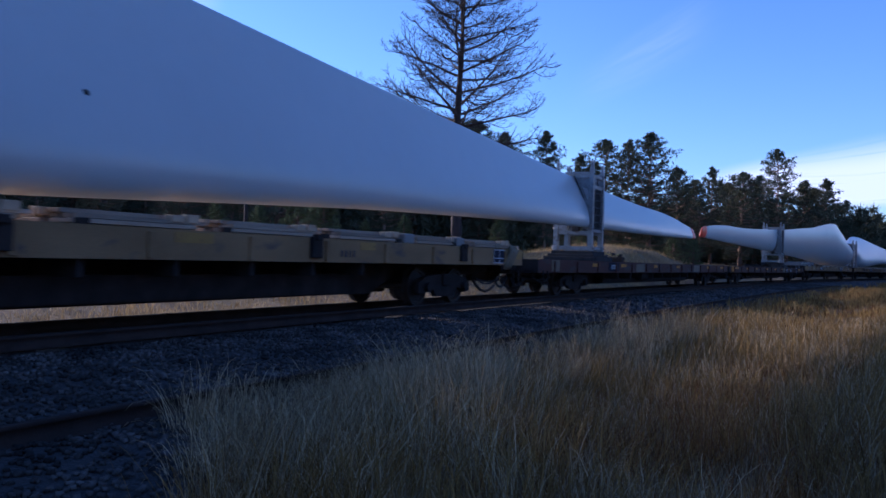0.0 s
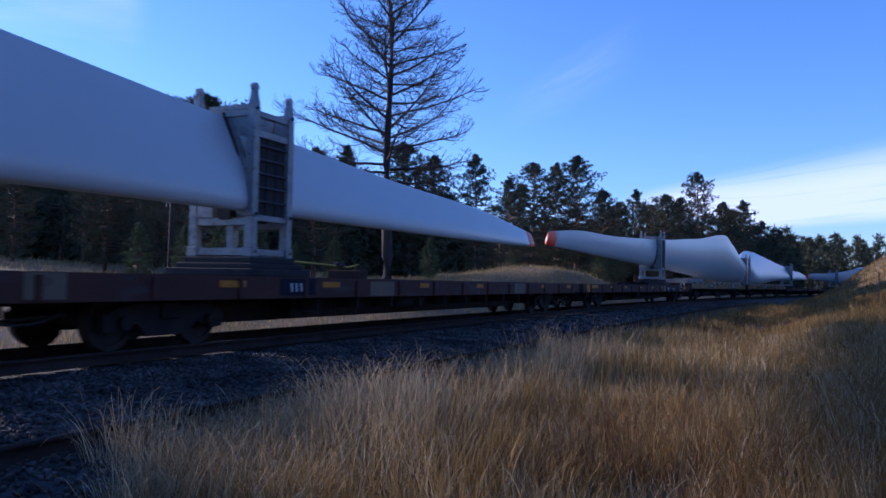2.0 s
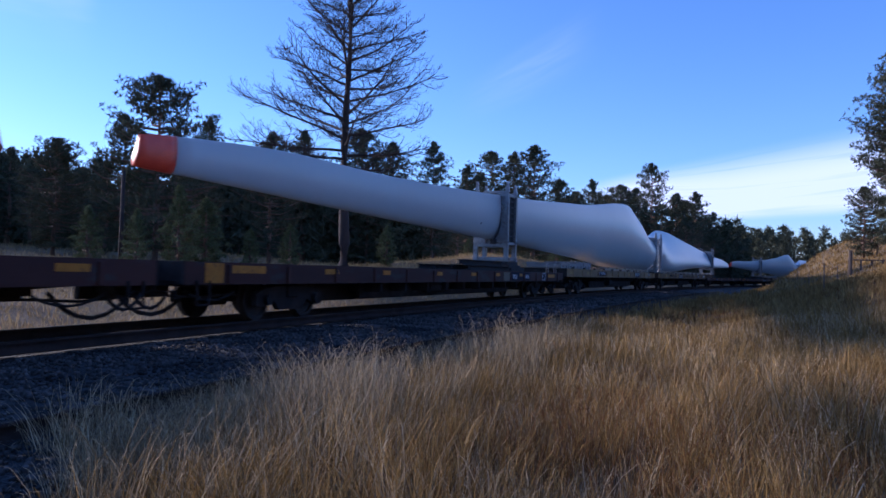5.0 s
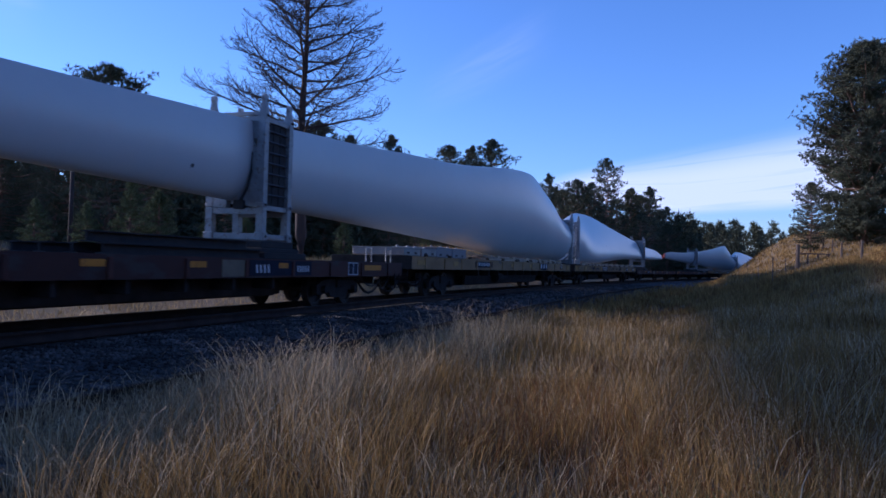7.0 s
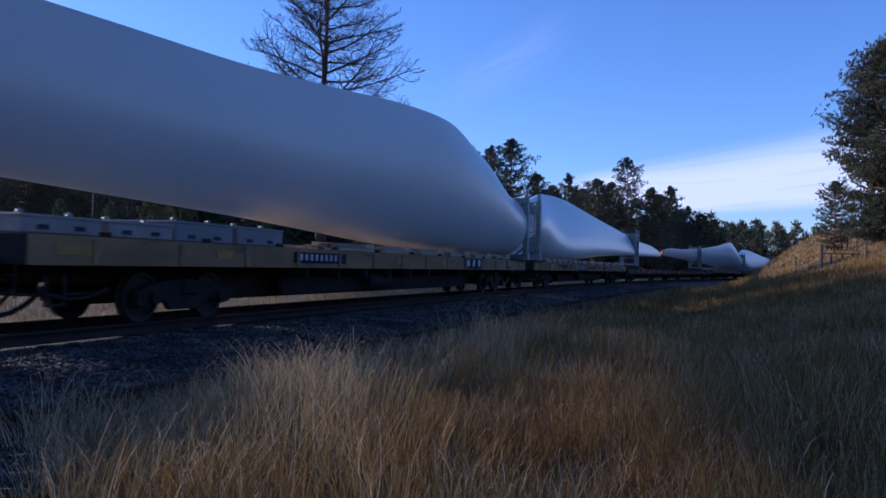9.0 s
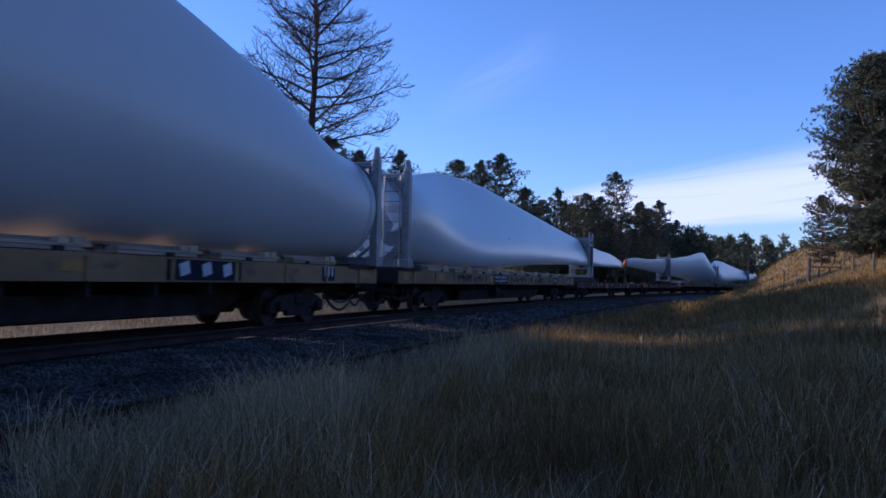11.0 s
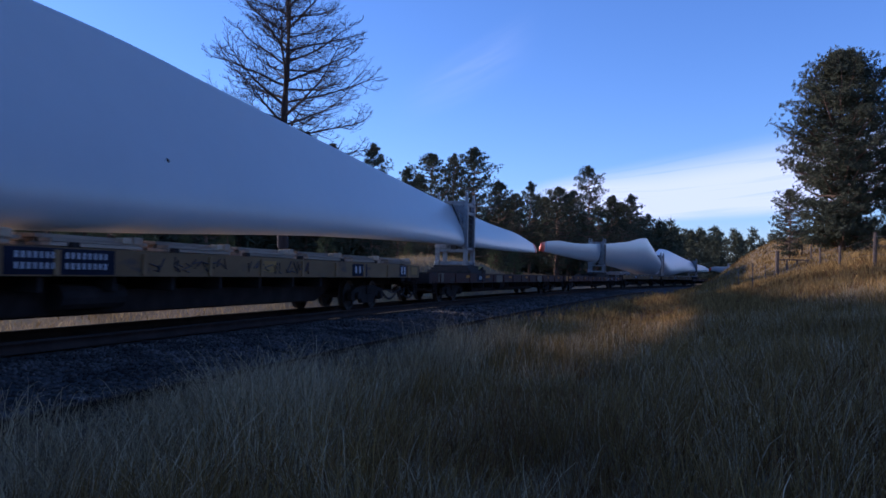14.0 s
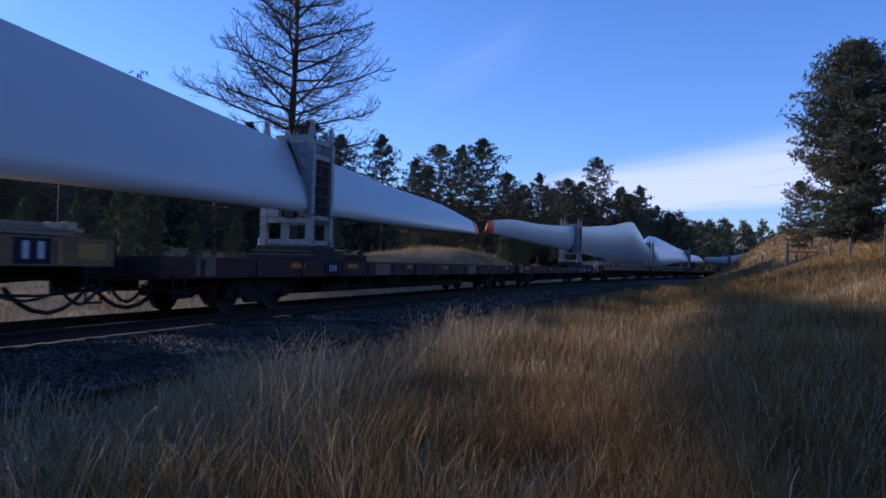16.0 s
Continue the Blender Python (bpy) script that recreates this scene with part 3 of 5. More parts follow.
def pierced_plate(outer, inner, y, thick):
    """A plate in the (x, z) plane with one opening."""
    bm = bmesh.new()
    edges = []
    for loop in (outer, inner):
        vs = [bm.verts.new((x, y, z)) for x, z in loop]
        edges += [bm.edges.new((a, b)) for a, b in zip(vs, vs[1:] + vs[:1])]
    got = bmesh.ops.triangle_fill(bm, use_beauty=True, edges=edges)
    faces = [f for f in got["geom"] if isinstance(f, bmesh.types.BMFace)]
    up = bmesh.ops.extrude_face_region(bm, geom=faces)
    bmesh.ops.translate(bm, verts=[v for v in up["geom"] if isinstance(v, bmesh.types.BMVert)], vec=(0, thick, 0))
    bmesh.ops.recalc_face_normals(bm, faces=list(bm.faces))
    return bm


def tip_clamp(ladder, z0, z1):
    """The frame that grips a blade near its tip; origin on the rail below its middle."""
    ob = thing("blade_clamp", "galvanised steel frame clamping a blade near its tip" if not ladder else
               "galvanised steel blade clamp with ladder rungs", "clamp", "blade clamps")
    W, D = 0.65, 0.54
    deck = 1.13
    for z, w, d, h in ((deck + 0.07, 2.0, 1.85, 0.14), (deck + 0.19, 1.75, 1.6, 0.10), ((deck + 0.24 + z0) / 2, 1.55, 1.4, z0 - deck - 0.24)):
        fix_part("base_skid", [((0, 0, z), (w, d, h))], M_DARKSTEEL, ob, "dark steel base skid", 0.015)
    bolt = mesh_of("bolt", tube([(-0.02, 0, 0), (0.02, 0, 0)], 0.032, 8), M_DARKSTEEL)
    for sx in (-1, 1):
        for sy in (-1, 1):
            bm = bmesh.new()
            pointed_post(bm, sx * W, sy * D, z0, z1 - (0.0 if sy < 0 else 0.06), 0.165)
            part("post", bm, M_GALV, ob)
            fix_part("post_shoe", [((sx * W, sy * D, z0 + 0.10), (0.23, 0.21, 0.20))], M_GALV, ob, bevel=0.02)
            fix_part("post_collar", [((sx * W, sy * D, z0 + 0.80), (0.20, 0.19, 0.12))], M_GALV, ob, bevel=0.02)
            for z in (z0 + 0.10, z0 + 0.80, z1 - 0.50):
                part("bolt", bolt, M_DARKSTEEL, ob).location = (sx * (W + 0.105), sy * D, z)
    top = z1 - 0.62 if ladder else z1 - 0.95
    for sx in (-1, 1):
        for z in (z0 + 0.10, z0 + 0.74, z1 - 0.58):
            fix_part("side_beam", [((sx * W, 0, z), (0.10, 2 * D - 0.16, 0.11))], M_GALV, ob, bevel=0.008)
        if not ladder:
            fix_part("side_beam", [((sx * W, 0, top), (0.10, 2 * D - 0.16, 0.13))], M_GALV, ob, bevel=0.008)
            links = bmesh.new()
            for k in range(5):
                rod(links, (sx * W, 0.06 + 0.012 * (k % 2), z1 - 0.64 - 0.055 * k), (sx * W, 0.06 - 0.012 * (k % 2), z1 - 0.70 - 0.055 * k), 0.02, sides=6)
            part("chain", links, M_DARKSTEEL, ob, "short hanging chain")
        # dark gridded panel set back between the posts
        fix_part("side_plate", [((sx * (W - 0.015), 0, (z0 + 0.80 + top) / 2), (0.02, 2 * D - 0.17, top - z0 - 0.80))], M_DARKSTEEL, ob, "dark panel behind the rungs")
        rungs = 7 if ladder else 5
        for k in range(rungs):
            z = z0 + 0.92 + (top - z0 - 1.0) * (k + 0.5) / rungs
            part("rung", tube([(sx * (W + 0.03), -D + 0.08, z), (sx * (W + 0.03), D - 0.08, z)], 0.022, 6), M_RUNG, ob)
        fix_part("guard_strip", [((sx * (W + 0.012), y, (z0 + 0.80 + top) / 2), (0.012, 0.022, top - z0 - 0.84)) for y in (-0.13, 0.16)], M_DARKSTEEL, ob)
    for sy in (-1, 1):
        for z in (z0 + 0.10, z0 + 0.66):
            fix_part("cross_beam", [((0, sy * D, z), (2 * W - 0.17, 0.10, 0.14))], M_GALV, ob, bevel=0.008)
        fix_part("saddle", [((-W / 2 - 0.06, sy * (D - 0.01), z0 + 0.86), (0.36, 0.16, 0.26))], M_GALV, ob, bevel=0.01)
        fix_part("saddle_pad", [((0.12, sy * (D + 0.01), z0 + 0.80), (0.26, 0.20, 0.20))], M_DARKSTEEL, ob, bevel=0.01)
        # the jaw closes from the near side: a plate with a slanting edge and a three-cornered opening
        lip = [(-0.34, z1 - 0.50), (-0.30, z1 - 0.75), (-0.10, z1 - 1.10), (0.10, z1 - 1.55), (0.28, z1 - 2.0), (0.33, z0 + 0.82)] if not ladder else \
              [(-0.10, z1 - 0.55), (0.10, z1 - 0.80), (0.24, z1 - 1.25), (0.26, z1 - 1.7), (0.10, z1 - 2.1), (-0.14, z0 + 0.82)]
        plate = lip + [(W - 0.07, z0 + 0.74), (W - 0.07, z1 - 0.50)]
        if ladder:
            hole = [(0.40, z1 - 1.0), (0.50, z1 - 1.0), (0.50, z1 - 1.25)]
        else:
            hole = [(0.30, z1 - 0.98), (0.53, z1 - 1.04), (0.51, z1 - 1.46)]
        part("jaw", pierced_plate(plate, hole, sy * D - 0.03, 0.06), M_GALV, ob, "galvanised clamping jaw")
        seal = [(-0.02, 0.55), (0.10, 0.80), (0.25, 1.10), (0.36, 1.45), (0.44, 1.85), (0.45, 2.25)] if not ladder else [(0.16, 0.60), (0.30, 0.90), (0.39, 1.35), (0.40, 1.75), (0.31, 2.10), (0.14, 2.40)]
        part("rubber_lip", tube([(x, sy * (D + 0.06), z1 - q) for x, q in seal], 0.03, 6), M_BLACK, ob, "black rubber edge seal")
        fix_part("top_beam", [((0.12, sy * D, z1 - 0.46), (1.0, 0.09, 0.09))], M_GALV, ob, bevel=0.008)
        fix_part("stiffener", [((0.14, sy * (D + 0.045), z1 - 0.62), (0.86, 0.05, 0.04))], M_GALV, ob, bevel=0.005)
    return ob


def root_frame(z0=1.40, z1=4.62, face=-1):
    """The upright frame bolted to a blade's root; face is the side (along y) on which its ladder and sheet lie."""
    ob = thing("root_frame", "grey steel frame with ladder bolted to a sheeted blade root", "frame", "root frames")
    W = 1.38
    for sx in (-1, 1):
        bm = bmesh.new()
        pointed_post(bm, sx * W, 0, z0, z1, 0.22)
        bmesh.ops.bevel(bm, geom=list(bm.edges), offset=0.012, segments=1, affect="EDGES")
        part("post", bm, M_GALV, ob)
        fix_part("post_shoe", [((sx * W, 0, z0 + 0.13), (0.32, 0.42, 0.26))], M_GALV, ob, bevel=0.02)
        for (xa, za), (xb, zb) in (((W, z1 - 1.15), (W - 0.42, z1 - 0.58)), ((W, z0 + 0.62), (W - 0.50, z0 + 0.22))):
            bm = bmesh.new()
            rod(bm, (sx * xa, 0, za), (sx * xb, 0, zb), 0.05, sides=6)
            part("corner_brace", bm, M_GALV, ob)
        fix_part("post_gusset", [((sx * (W - 0.16), face * 0.09, z1 - 0.66), (0.22, 0.03, 0.26))], M_GALV, ob, bevel=0.006)
    fix_part("top_beam", [((0, 0, z1 - 0.50), (2 * W - 0.2, 0.16, 0.15))], M_GALV, ob, bevel=0.012)
    fix_part("bottom_beam", [((0, 0, z0 + 0.12), (2 * W, 0.22, 0.24)), ((0.15, face * 0.12, z0 + 0.12), (0.28, 0.10, 0.26))], M_GALV, ob, bevel=0.012)
    fix_part("skid", [((0, -face * 0.55, z0 - 0.02), (2.7, 1.7, 0.10))], M_DARKSTEEL, ob, "dark steel skid under the frame", 0.01)
    lad = new("ladder")
    lad.parent = ob
    bm = bmesh.new()
    for x in (W - 0.16, W - 0.66):
        rod(bm, (x, face * 0.16, z0 + 0.15), (x, face * 0.16, z1 - 0.5), 0.022, sides=6)
    part("stile", bm, M_GALV, lad)
    rung = mesh_of("rung", tube([(W - 0.16, 0, 0), (W - 0.66, 0, 0)], 0.014, 5), M_GALV)
    for k in range(8):
        part("rung", rung, M_GALV, lad).location = (0, face * 0.16, z0 + 0.45 + k * 0.30)
    # wrinkled plastic sheet over the open root
    n, mrad = 44, 1.36
    bm = bmesh.new()
    rs = random.Random(5)
    ph = [rs.uniform(0, 6.28) for _ in range(6)]
    grid = []
    for i in range(n):
        row = []
        for j in range(n):
            u, v = -1 + 2 * i / (n - 1), -1 + 2 * j / (n - 1)
            # square to disc
            x = u * math.sqrt(1 - v * v / 2) * mrad
            z = v * math.sqrt(1 - u * u / 2) * mrad
            # long folds that sweep down from the upper corner, and small creases between them
            q = 0.75 * u + 0.5 * v + 0.35 * u * v
            w = 0.085 * (1 - abs(math.sin(2.3 * q + 0.5 * math.sin(2.2 * v) + ph[0]))) ** 2 + 0.05 * math.sin(4.1 * q + 1.2 * v * v + ph[1])
            w += 0.035 * (1 - abs(math.sin(5.2 * (v - 0.5 * u * u) + 1.7 * u + ph[2]))) ** 3 + 0.012 * math.sin(17 * q - 9 * v + ph[3])
            w *= max(0.0, 1 - (u * u + v * v - u * u * v * v) ** 3)
            row.append(bm.verts.new((x, -face * 0.16 + face * (0.03 + w * 1.9), 2.95 + z)))
        grid.append(row)
    for i in range(n - 1):
        for j in range(n - 1):
            bm.faces.new((grid[i][j], grid[i + 1][j], grid[i + 1][j + 1], grid[i][j + 1]))
    part("plastic_sheet", bm, M_TARP, ob, "wrinkled white plastic sheet", True)
    return ob


# blade stations: distance from the root, lowest z, highest z, sideways lean of the upper edge, thickness
BLADE = [(0.0, 1.50, 4.38, 0.0, 2.88), (1.2, 1.50, 4.40, 0.0, 2.84), (2.5, 1.50, 4.50, 0.18, 2.70), (4.6, 1.52, 4.95, 0.60, 2.35), (7.0, 1.54, 5.50, 1.08, 1.98),
         (9.0, 1.56, 5.70, 1.25, 1.78), (11.0, 1.61, 5.66, 1.22, 1.60), (13.6, 1.72, 5.48, 1.10, 1.42), (16.0, 1.84, 5.24, 0.95, 1.26), (20.0, 2.02, 4.95, 0.80, 1.02),
         (25.0, 2.16, 4.65, 0.68, 0.84), (30.0, 2.28, 4.36, 0.58, 0.68), (35.0, 2.36, 4.08, 0.48, 0.55), (41.0, 2.44, 3.78, 0.38, 0.42), (46.0, 2.52, 3.50, 0.28, 0.32),
         (49.5, 2.60, 3.36, 0.20, 0.24), (51.8, 2.65, 3.26, 0.14, 0.19), (52.9, 2.67, 3.19, 0.12, 0.16), (53.35, 2.69, 3.14, 0.10, 0.14)]


def fullness(us, bulge):
    """How far the upper edge stands above the stations: a full shoulder, or a flattened one."""
    if bulge < 0:
        return bulge * np.exp(-((us - 8.5) / 4.2) ** 2) + 0.22 * np.exp(-((us - 47) / 4.5) ** 2)
    return 0.22 * np.exp(-((us - 49) / 4.5) ** 2) + 0.3 * np.exp(-((us - 4.1) / 2.0) ** 2) + 0.93 * bulge * smooth01(us / 4) * (1 - 0.64 * smooth01((us - 14) / 8)) * (1 - 0.8 * smooth01((us - 24) / 6))


def blade_shell(u0, u1, lift, grow=0.0, bulge=0.0):
    st = np.array(BLADE)
    nu, nt = max(6, int((u1 - u0) / 0.55)), 44
    us = np.linspace(u0, u1, nu)
    lo, hi, lean, th = (np.interp(us, st[:, 0], st[:, i]) for i in range(1, 5))
    # soften the stations along the span
    if nu > 20:
        ker = np.array([1, 2, 3, 2, 1]) / 9.0
        for a in (lo, hi, lean, th):
            a[2:-2] = np.convolve(a, ker, "valid")
    add = lift * smooth01((us - 18) / 36) ** 1.3
    lo, hi = lo + add, hi + add + fullness(us, bulge)
    V = []
    for u, a, b, w, t in zip(us, lo, hi, lean, th):
        m = float(smooth01((u - 0.8) / 8.5))      # 0 circle, 1 aerofoil
        for k in range(nt):
            ang = k * math.tau / nt
            c = (1 - math.cos(ang)) / 2           # 0 lower, leading edge; 1 upper, trailing edge
            circ = math.sin(ang) * 0.5 * t
            yt = 5.0 * (0.2969 * math.sqrt(c) - 0.126 * c - 0.3516 * c * c + 0.2843 * c ** 3 - 0.0985 * c ** 4)
            foil = math.copysign(yt * t, math.sin(ang))
            off = (1 - m) * circ + m * foil + m * 0.08 * t * math.sin(math.pi * c)
            side = off + w * (c - 0.32) * (1.0 if m > 0.02 else m)
            V.append((side * (1 + grow), u, a + (b - a) * c + grow * (c - 0.5) * (b - a)))
    i = (np.arange(nu - 1)[:, None] * nt + np.arange(nt)).ravel()
    j = (np.arange(nu - 1)[:, None] * nt + (np.arange(nt) + 1) % nt).ravel()
    caps = [np.array([list(range(nt))[::-1]]), np.array([[(nu - 1) * nt + q for q in range(nt)]])]
    me = raw_mesh("shell", V, [np.stack([j, i, i + nt, j + nt], 1), *caps], M_BLADE, True)
    bm = bmesh.new()
    bm.from_mesh(me)
    bmesh.ops.recalc_face_normals(bm, faces=list(bm.faces))
    bm.to_mesh(me)
    bm.free()
    return me


def turbine_blade(lift, bulge=0.0, end=53.35, cap=1.05, spot=(13.6, 3.0)):
    """A wind-turbine blade, root at the origin, lying along +y; its upper edge leans towards -x."""
    ob = thing("turbine_blade", "long white wind turbine blade with a red tip", "turbine blade", "turbine blades")
    flip = Matrix.Scale(-1, 4, (1, 0, 0))
    for name, a, b, g, mat, lab in (("shell", 0.0, end - cap, 0.0, M_BLADE, ""), ("tip_cap", end - cap - 0.05, end, 0.03, M_RED, "red painted tip")):
        me = blade_shell(a, b, lift, g, bulge)
        me.transform(flip)
        me.flip_normals()
        me.materials.clear()
        me.materials.append(mat)
        part(name, me, mat, ob, lab)
        if name == "shell":
            # a small dark disc let into each face of the shell
            for sx in (-1, 1):
                v = min((v for v in me.vertices if v.co.x * sx > 0), key=lambda v: (v.co.y - spot[0]) ** 2 + (v.co.z - spot[1]) ** 2)
                at, out = v.co.copy(), v.normal.copy()
                out = out if out.x * sx > 0 else -out
                bm = bmesh.new()
                rod(bm, at - out * 0.02, at + out * 0.006, 0.05, 0.045, 14)
                part("receptor_disc", bm, M_DARKSTEEL, ob, "small dark metal disc")
    bm = bmesh.new()
    n = 48
    for r0, r1, y in ((1.40, 1.462, 0.25),):
        A = [[bm.verts.new((r * math.cos(k * math.tau / n), yy, 2.94 + r * math.sin(k * math.tau / n))) for k in range(n)] for r, yy in ((r0, 0.02), (r1, 0.04), (r1, y), (r0, y + 0.02))]
        for P, Q in zip(A, A[1:]):
            for k in range(n):
                bm.faces.new((P[k], P[(k + 1) % n], Q[(k + 1) % n], Q[k]))
    bmesh.ops.recalc_face_normals(bm, faces=list(bm.faces))
    part("root_band", bm, M_BLADE, ob, "raised band round the root", True)
    return ob


def lumber(ln, z):
    """A pack of grey boards in three layers with pale blocks nailed at its end."""
    ob = thing("timber_dunnage", "pack of sawn timber boards with end blocks on the car deck", "lumber", "deck timbers")
    k = 0
    for x, w, lay in ((-0.9, 0.30, 0), (-0.55, 0.28, 0), (0.2, 0.25, 0), (0.55, 0.28, 0), (0.92, 0.30, 0), (1.18, 0.16, 0), (-0.72, 0.28, 1), (0.36, 0.25, 1), (0.74, 0.28, 1), (1.06, 0.24, 1), (0.84, 0.26, 2), (0.48, 0.24, 2)):
        cut = 0.16 * (k % 3) + 0.12 * lay
        bm = boxes(((x, 0.1 * math.sin(k * 2.3), z + 0.045 + 0.064 * lay), (w, ln - cut, 0.055)), bevel=0.005)
        bmesh.ops.rotate(bm, verts=list(bm.verts), cent=(x, 0, z), matrix=Matrix.Rotation(0.02 * math.sin(k * 3.7), 3, "Z"))
        part("board", bm, M_WOOD, ob)
        k += 1
    for y in (-ln * 0.36, ln * 0.33):
        fix_part("bearer", [((0.0, y, z + 0.009), (2.3, 0.10, 0.018))], M_WOOD, ob)
    for y, x, h in ((ln * 0.40, 1.1, 0.12), (ln * 0.27, 1.12, 0.10), (-ln * 0.45, 0.62, 0.10)):
        fix_part("end_block", [((x, y, z + 0.137 + h / 2 - 0.03), (0.16, 0.22, h))], M_BLOCK, ob, "pale fresh-cut wood block", 0.008)
    return ob


def deck_crate(w, d, h, material, label):
    ob = thing("deck_crate", label, "crate", "crates on the deck")
    fix_part("body", [((0, 0, h / 2), (w, d, h - 0.04))], material, ob, bevel=0.02)
    fix_part("lid", [((0, 0, h - 0.02), (w + 0.03, d + 0.03, 0.05))], material, ob, bevel=0.012)
    bm = bmesh.new()
    for y in (-d * 0.3, d * 0.3):
        bmesh.ops.create_uvsphere(bm, u_segments=8, v_segments=6, radius=0.05, matrix=Matrix.Translation((w * 0.3, y, h + 0.04)))
    part("lifting_knob", bm, M_GALV, ob, "bright metal lifting knob", True)
    for y in (-d * 0.25, d * 0.2):
        fix_part("fork_slot", [((w / 2 + 0.004, y, 0.11), (0.02, 0.20, 0.07))], M_BLACK, ob)
    return ob


def steel_beams():
    ob = thing("steel_beam_stack", "dark painted steel spreader beams stacked on the deck", "beams", "beam stacks")
    for k, (x, z) in enumerate(((-0.9, 0.0), (-0.3, 0.0), (0.35, 0.0), (0.95, 0.0), (0.62, 0.19))):
        bm = boxes(((x, 0, z + 0.01), (0.24, 4.6, 0.02)), ((x, 0, z + 0.09), (0.03, 4.6, 0.14)), ((x, 0, z + 0.17), (0.24, 4.6, 0.02)))
        part("beam", bm, M_DARKSTEEL, ob)
    return ob


def wedge_strap():
    ob = thing("tie_down", "steel wedge bracket with a yellow ratchet strap on the deck", "strap", "tie-downs")
    fix_part("bracket", [((0, 1.3, 0.10), (0.9, 0.35, 0.20)), ((0.3, 1.3, 0.26), (0.12, 0.2, 0.14))], M_RAIL, ob, bevel=0.015)
    part("strap", tube([(0.2, -1.2, 0.33), (0.22, 0.0, 0.30), (0.25, 0.9, 0.26), (0.3, 1.3, 0.33)], 0.02, 4), M_STRAP, ob, "taut yellow strap")
    bm = boxes(((0.24, 0.55, 0.31), (0.12, 0.30, 0.10)), bevel=0.02)
    part("ratchet", bm, M_DARKSTEEL, ob)
    return ob


def rides(ob, S, other=None):
    MOVING.append((ob, S, other))
    return ob


# one of each, then copies along the train
_c = {}


def again(key, make):
    """The first call builds the thing; later calls copy it."""
    if key not in _c:
        _c[key] = make()
        return _c[key]
    return copy_thing(_c[key], Matrix.Identity(4))


STYLES = [("brown_tip", "rust-brown flat car with amber reflectors and primer patches"), ("brown_clamp", "rust-brown flat car carrying a blade clamp and steel beams"),
          ("yellow_mid", "weathered yellow flat car carrying crates under a blade"), ("yellow_end", "weathered yellow flat car with timber boards and sprayed scrawl")]
GAP = 19.75
SLACK = (0.6, 0.2, 0.0, 0.5)      # how far each car of four stands off the even pitch
for k in range(-3, 11):
    st, lab = STYLES[k % 4] if k != -1 else ("yellow_first", "weathered yellow flat car with a canvas bundle and blue placard")
    rides(again(st, lambda: flat_car(st, lab)), GAP + (k + 0.5) * PITCH + SLACK[k % 4])

for p in (-1, 0, 1, 2):
    o = p * PERIOD
    # blade with its tip pointing back along the train, and the one facing it root to root
    rides(again("blade_away", lambda: turbine_blade(-0.06, -0.24, 53.1, 0.65)), 105.25 + o, 105.25 + o + 46.0)
    rides(again("frame_away", lambda: root_frame(face=-1)), 105.1 + o)
    rides(again("clamp_a", lambda: tip_clamp(False, 1.48, 4.74)), (139.6 if p < 0 else 140.15) + o)
    rides(again("strap_a", wedge_strap), 142.3 + o)
    rides(again("blade_toward", lambda: turbine_blade(0.18, 0.28, 53.25, 0.9, (36.4, 2.95))), 102.70 + o, 102.70 + o - 34.6)
    rides(again("frame_toward", lambda: root_frame(face=1)), 102.85 + o)
    rides(again("clamp_b", lambda: tip_clamp(True, 1.52, 4.80)), 68.98 + o)
    rides(again("beams_b", steel_beams), 65.6 + o)
    # crates at the head of the first yellow car
    for q, (dy, w, d, h, key) in enumerate(((77.3, 1.8, 1.5, 0.28, "crate_g"), (78.95, 1.8, 1.5, 0.28, "crate_g"), (80.7, 1.7, 1.7, 0.38, "crate_b"), (82.55, 1.7, 1.7, 0.38, "crate_b"))):
        rides(again(key, lambda: deck_crate(w, d, h, M_CRATE if key == "crate_g" else M_BLUECRATE,
              "pale grey steel crate strapped to the deck" if key == "crate_g" else "blue-grey steel crate strapped to the deck")), dy + o)
    for y0 in (85.9, 88.6, 91.3, 94.0, 96.7, 99.4, 108.0, 110.7, 113.4, 116.1, 118.8, 121.5, 124.2, 126.9, 129.6):
        rides(again("lumber", lambda: lumber(2.3, 1.36)), y0 + o + 0.5)
for ob, S, other in MOVING:
    base = {"deck_crate": 1.36, "steel_beam_stack": 1.13, "tie_down": 1.13}.get(ob.name.split(".")[0], 0.0)
    ob["base"] = base


# ---------------------------------------------------------------- trees
def needle_tufts(centres, size, count, rng, spread=1.0, up=0.35):
    """Round tufts of needle sprays: thin triangles that radiate from each centre."""
    c = np.repeat(np.asarray(centres, float), count, 0)
    n = len(c)
    d = rng.normal(size=(n, 3))
    d[:, 2] += up
    d /= np.linalg.norm(d, axis=1)[:, None]
    ln = size * rng.uniform(0.6, 1.15, n)[:, None]
    side = np.cross(d, rng.normal(size=(n, 3)))
    side /= np.linalg.norm(side, axis=1)[:, None] + 1e-9
    wd = ln * rng.uniform(0.065, 0.13, n)[:, None]
    a = c + d * ln * 0.05
    tip = c + d * ln
    V = np.stack([a + side * wd, tip, a - side * wd], 1).reshape(-1, 3)
    F = np.arange(n * 3).reshape(-1, 3)
    return V, F


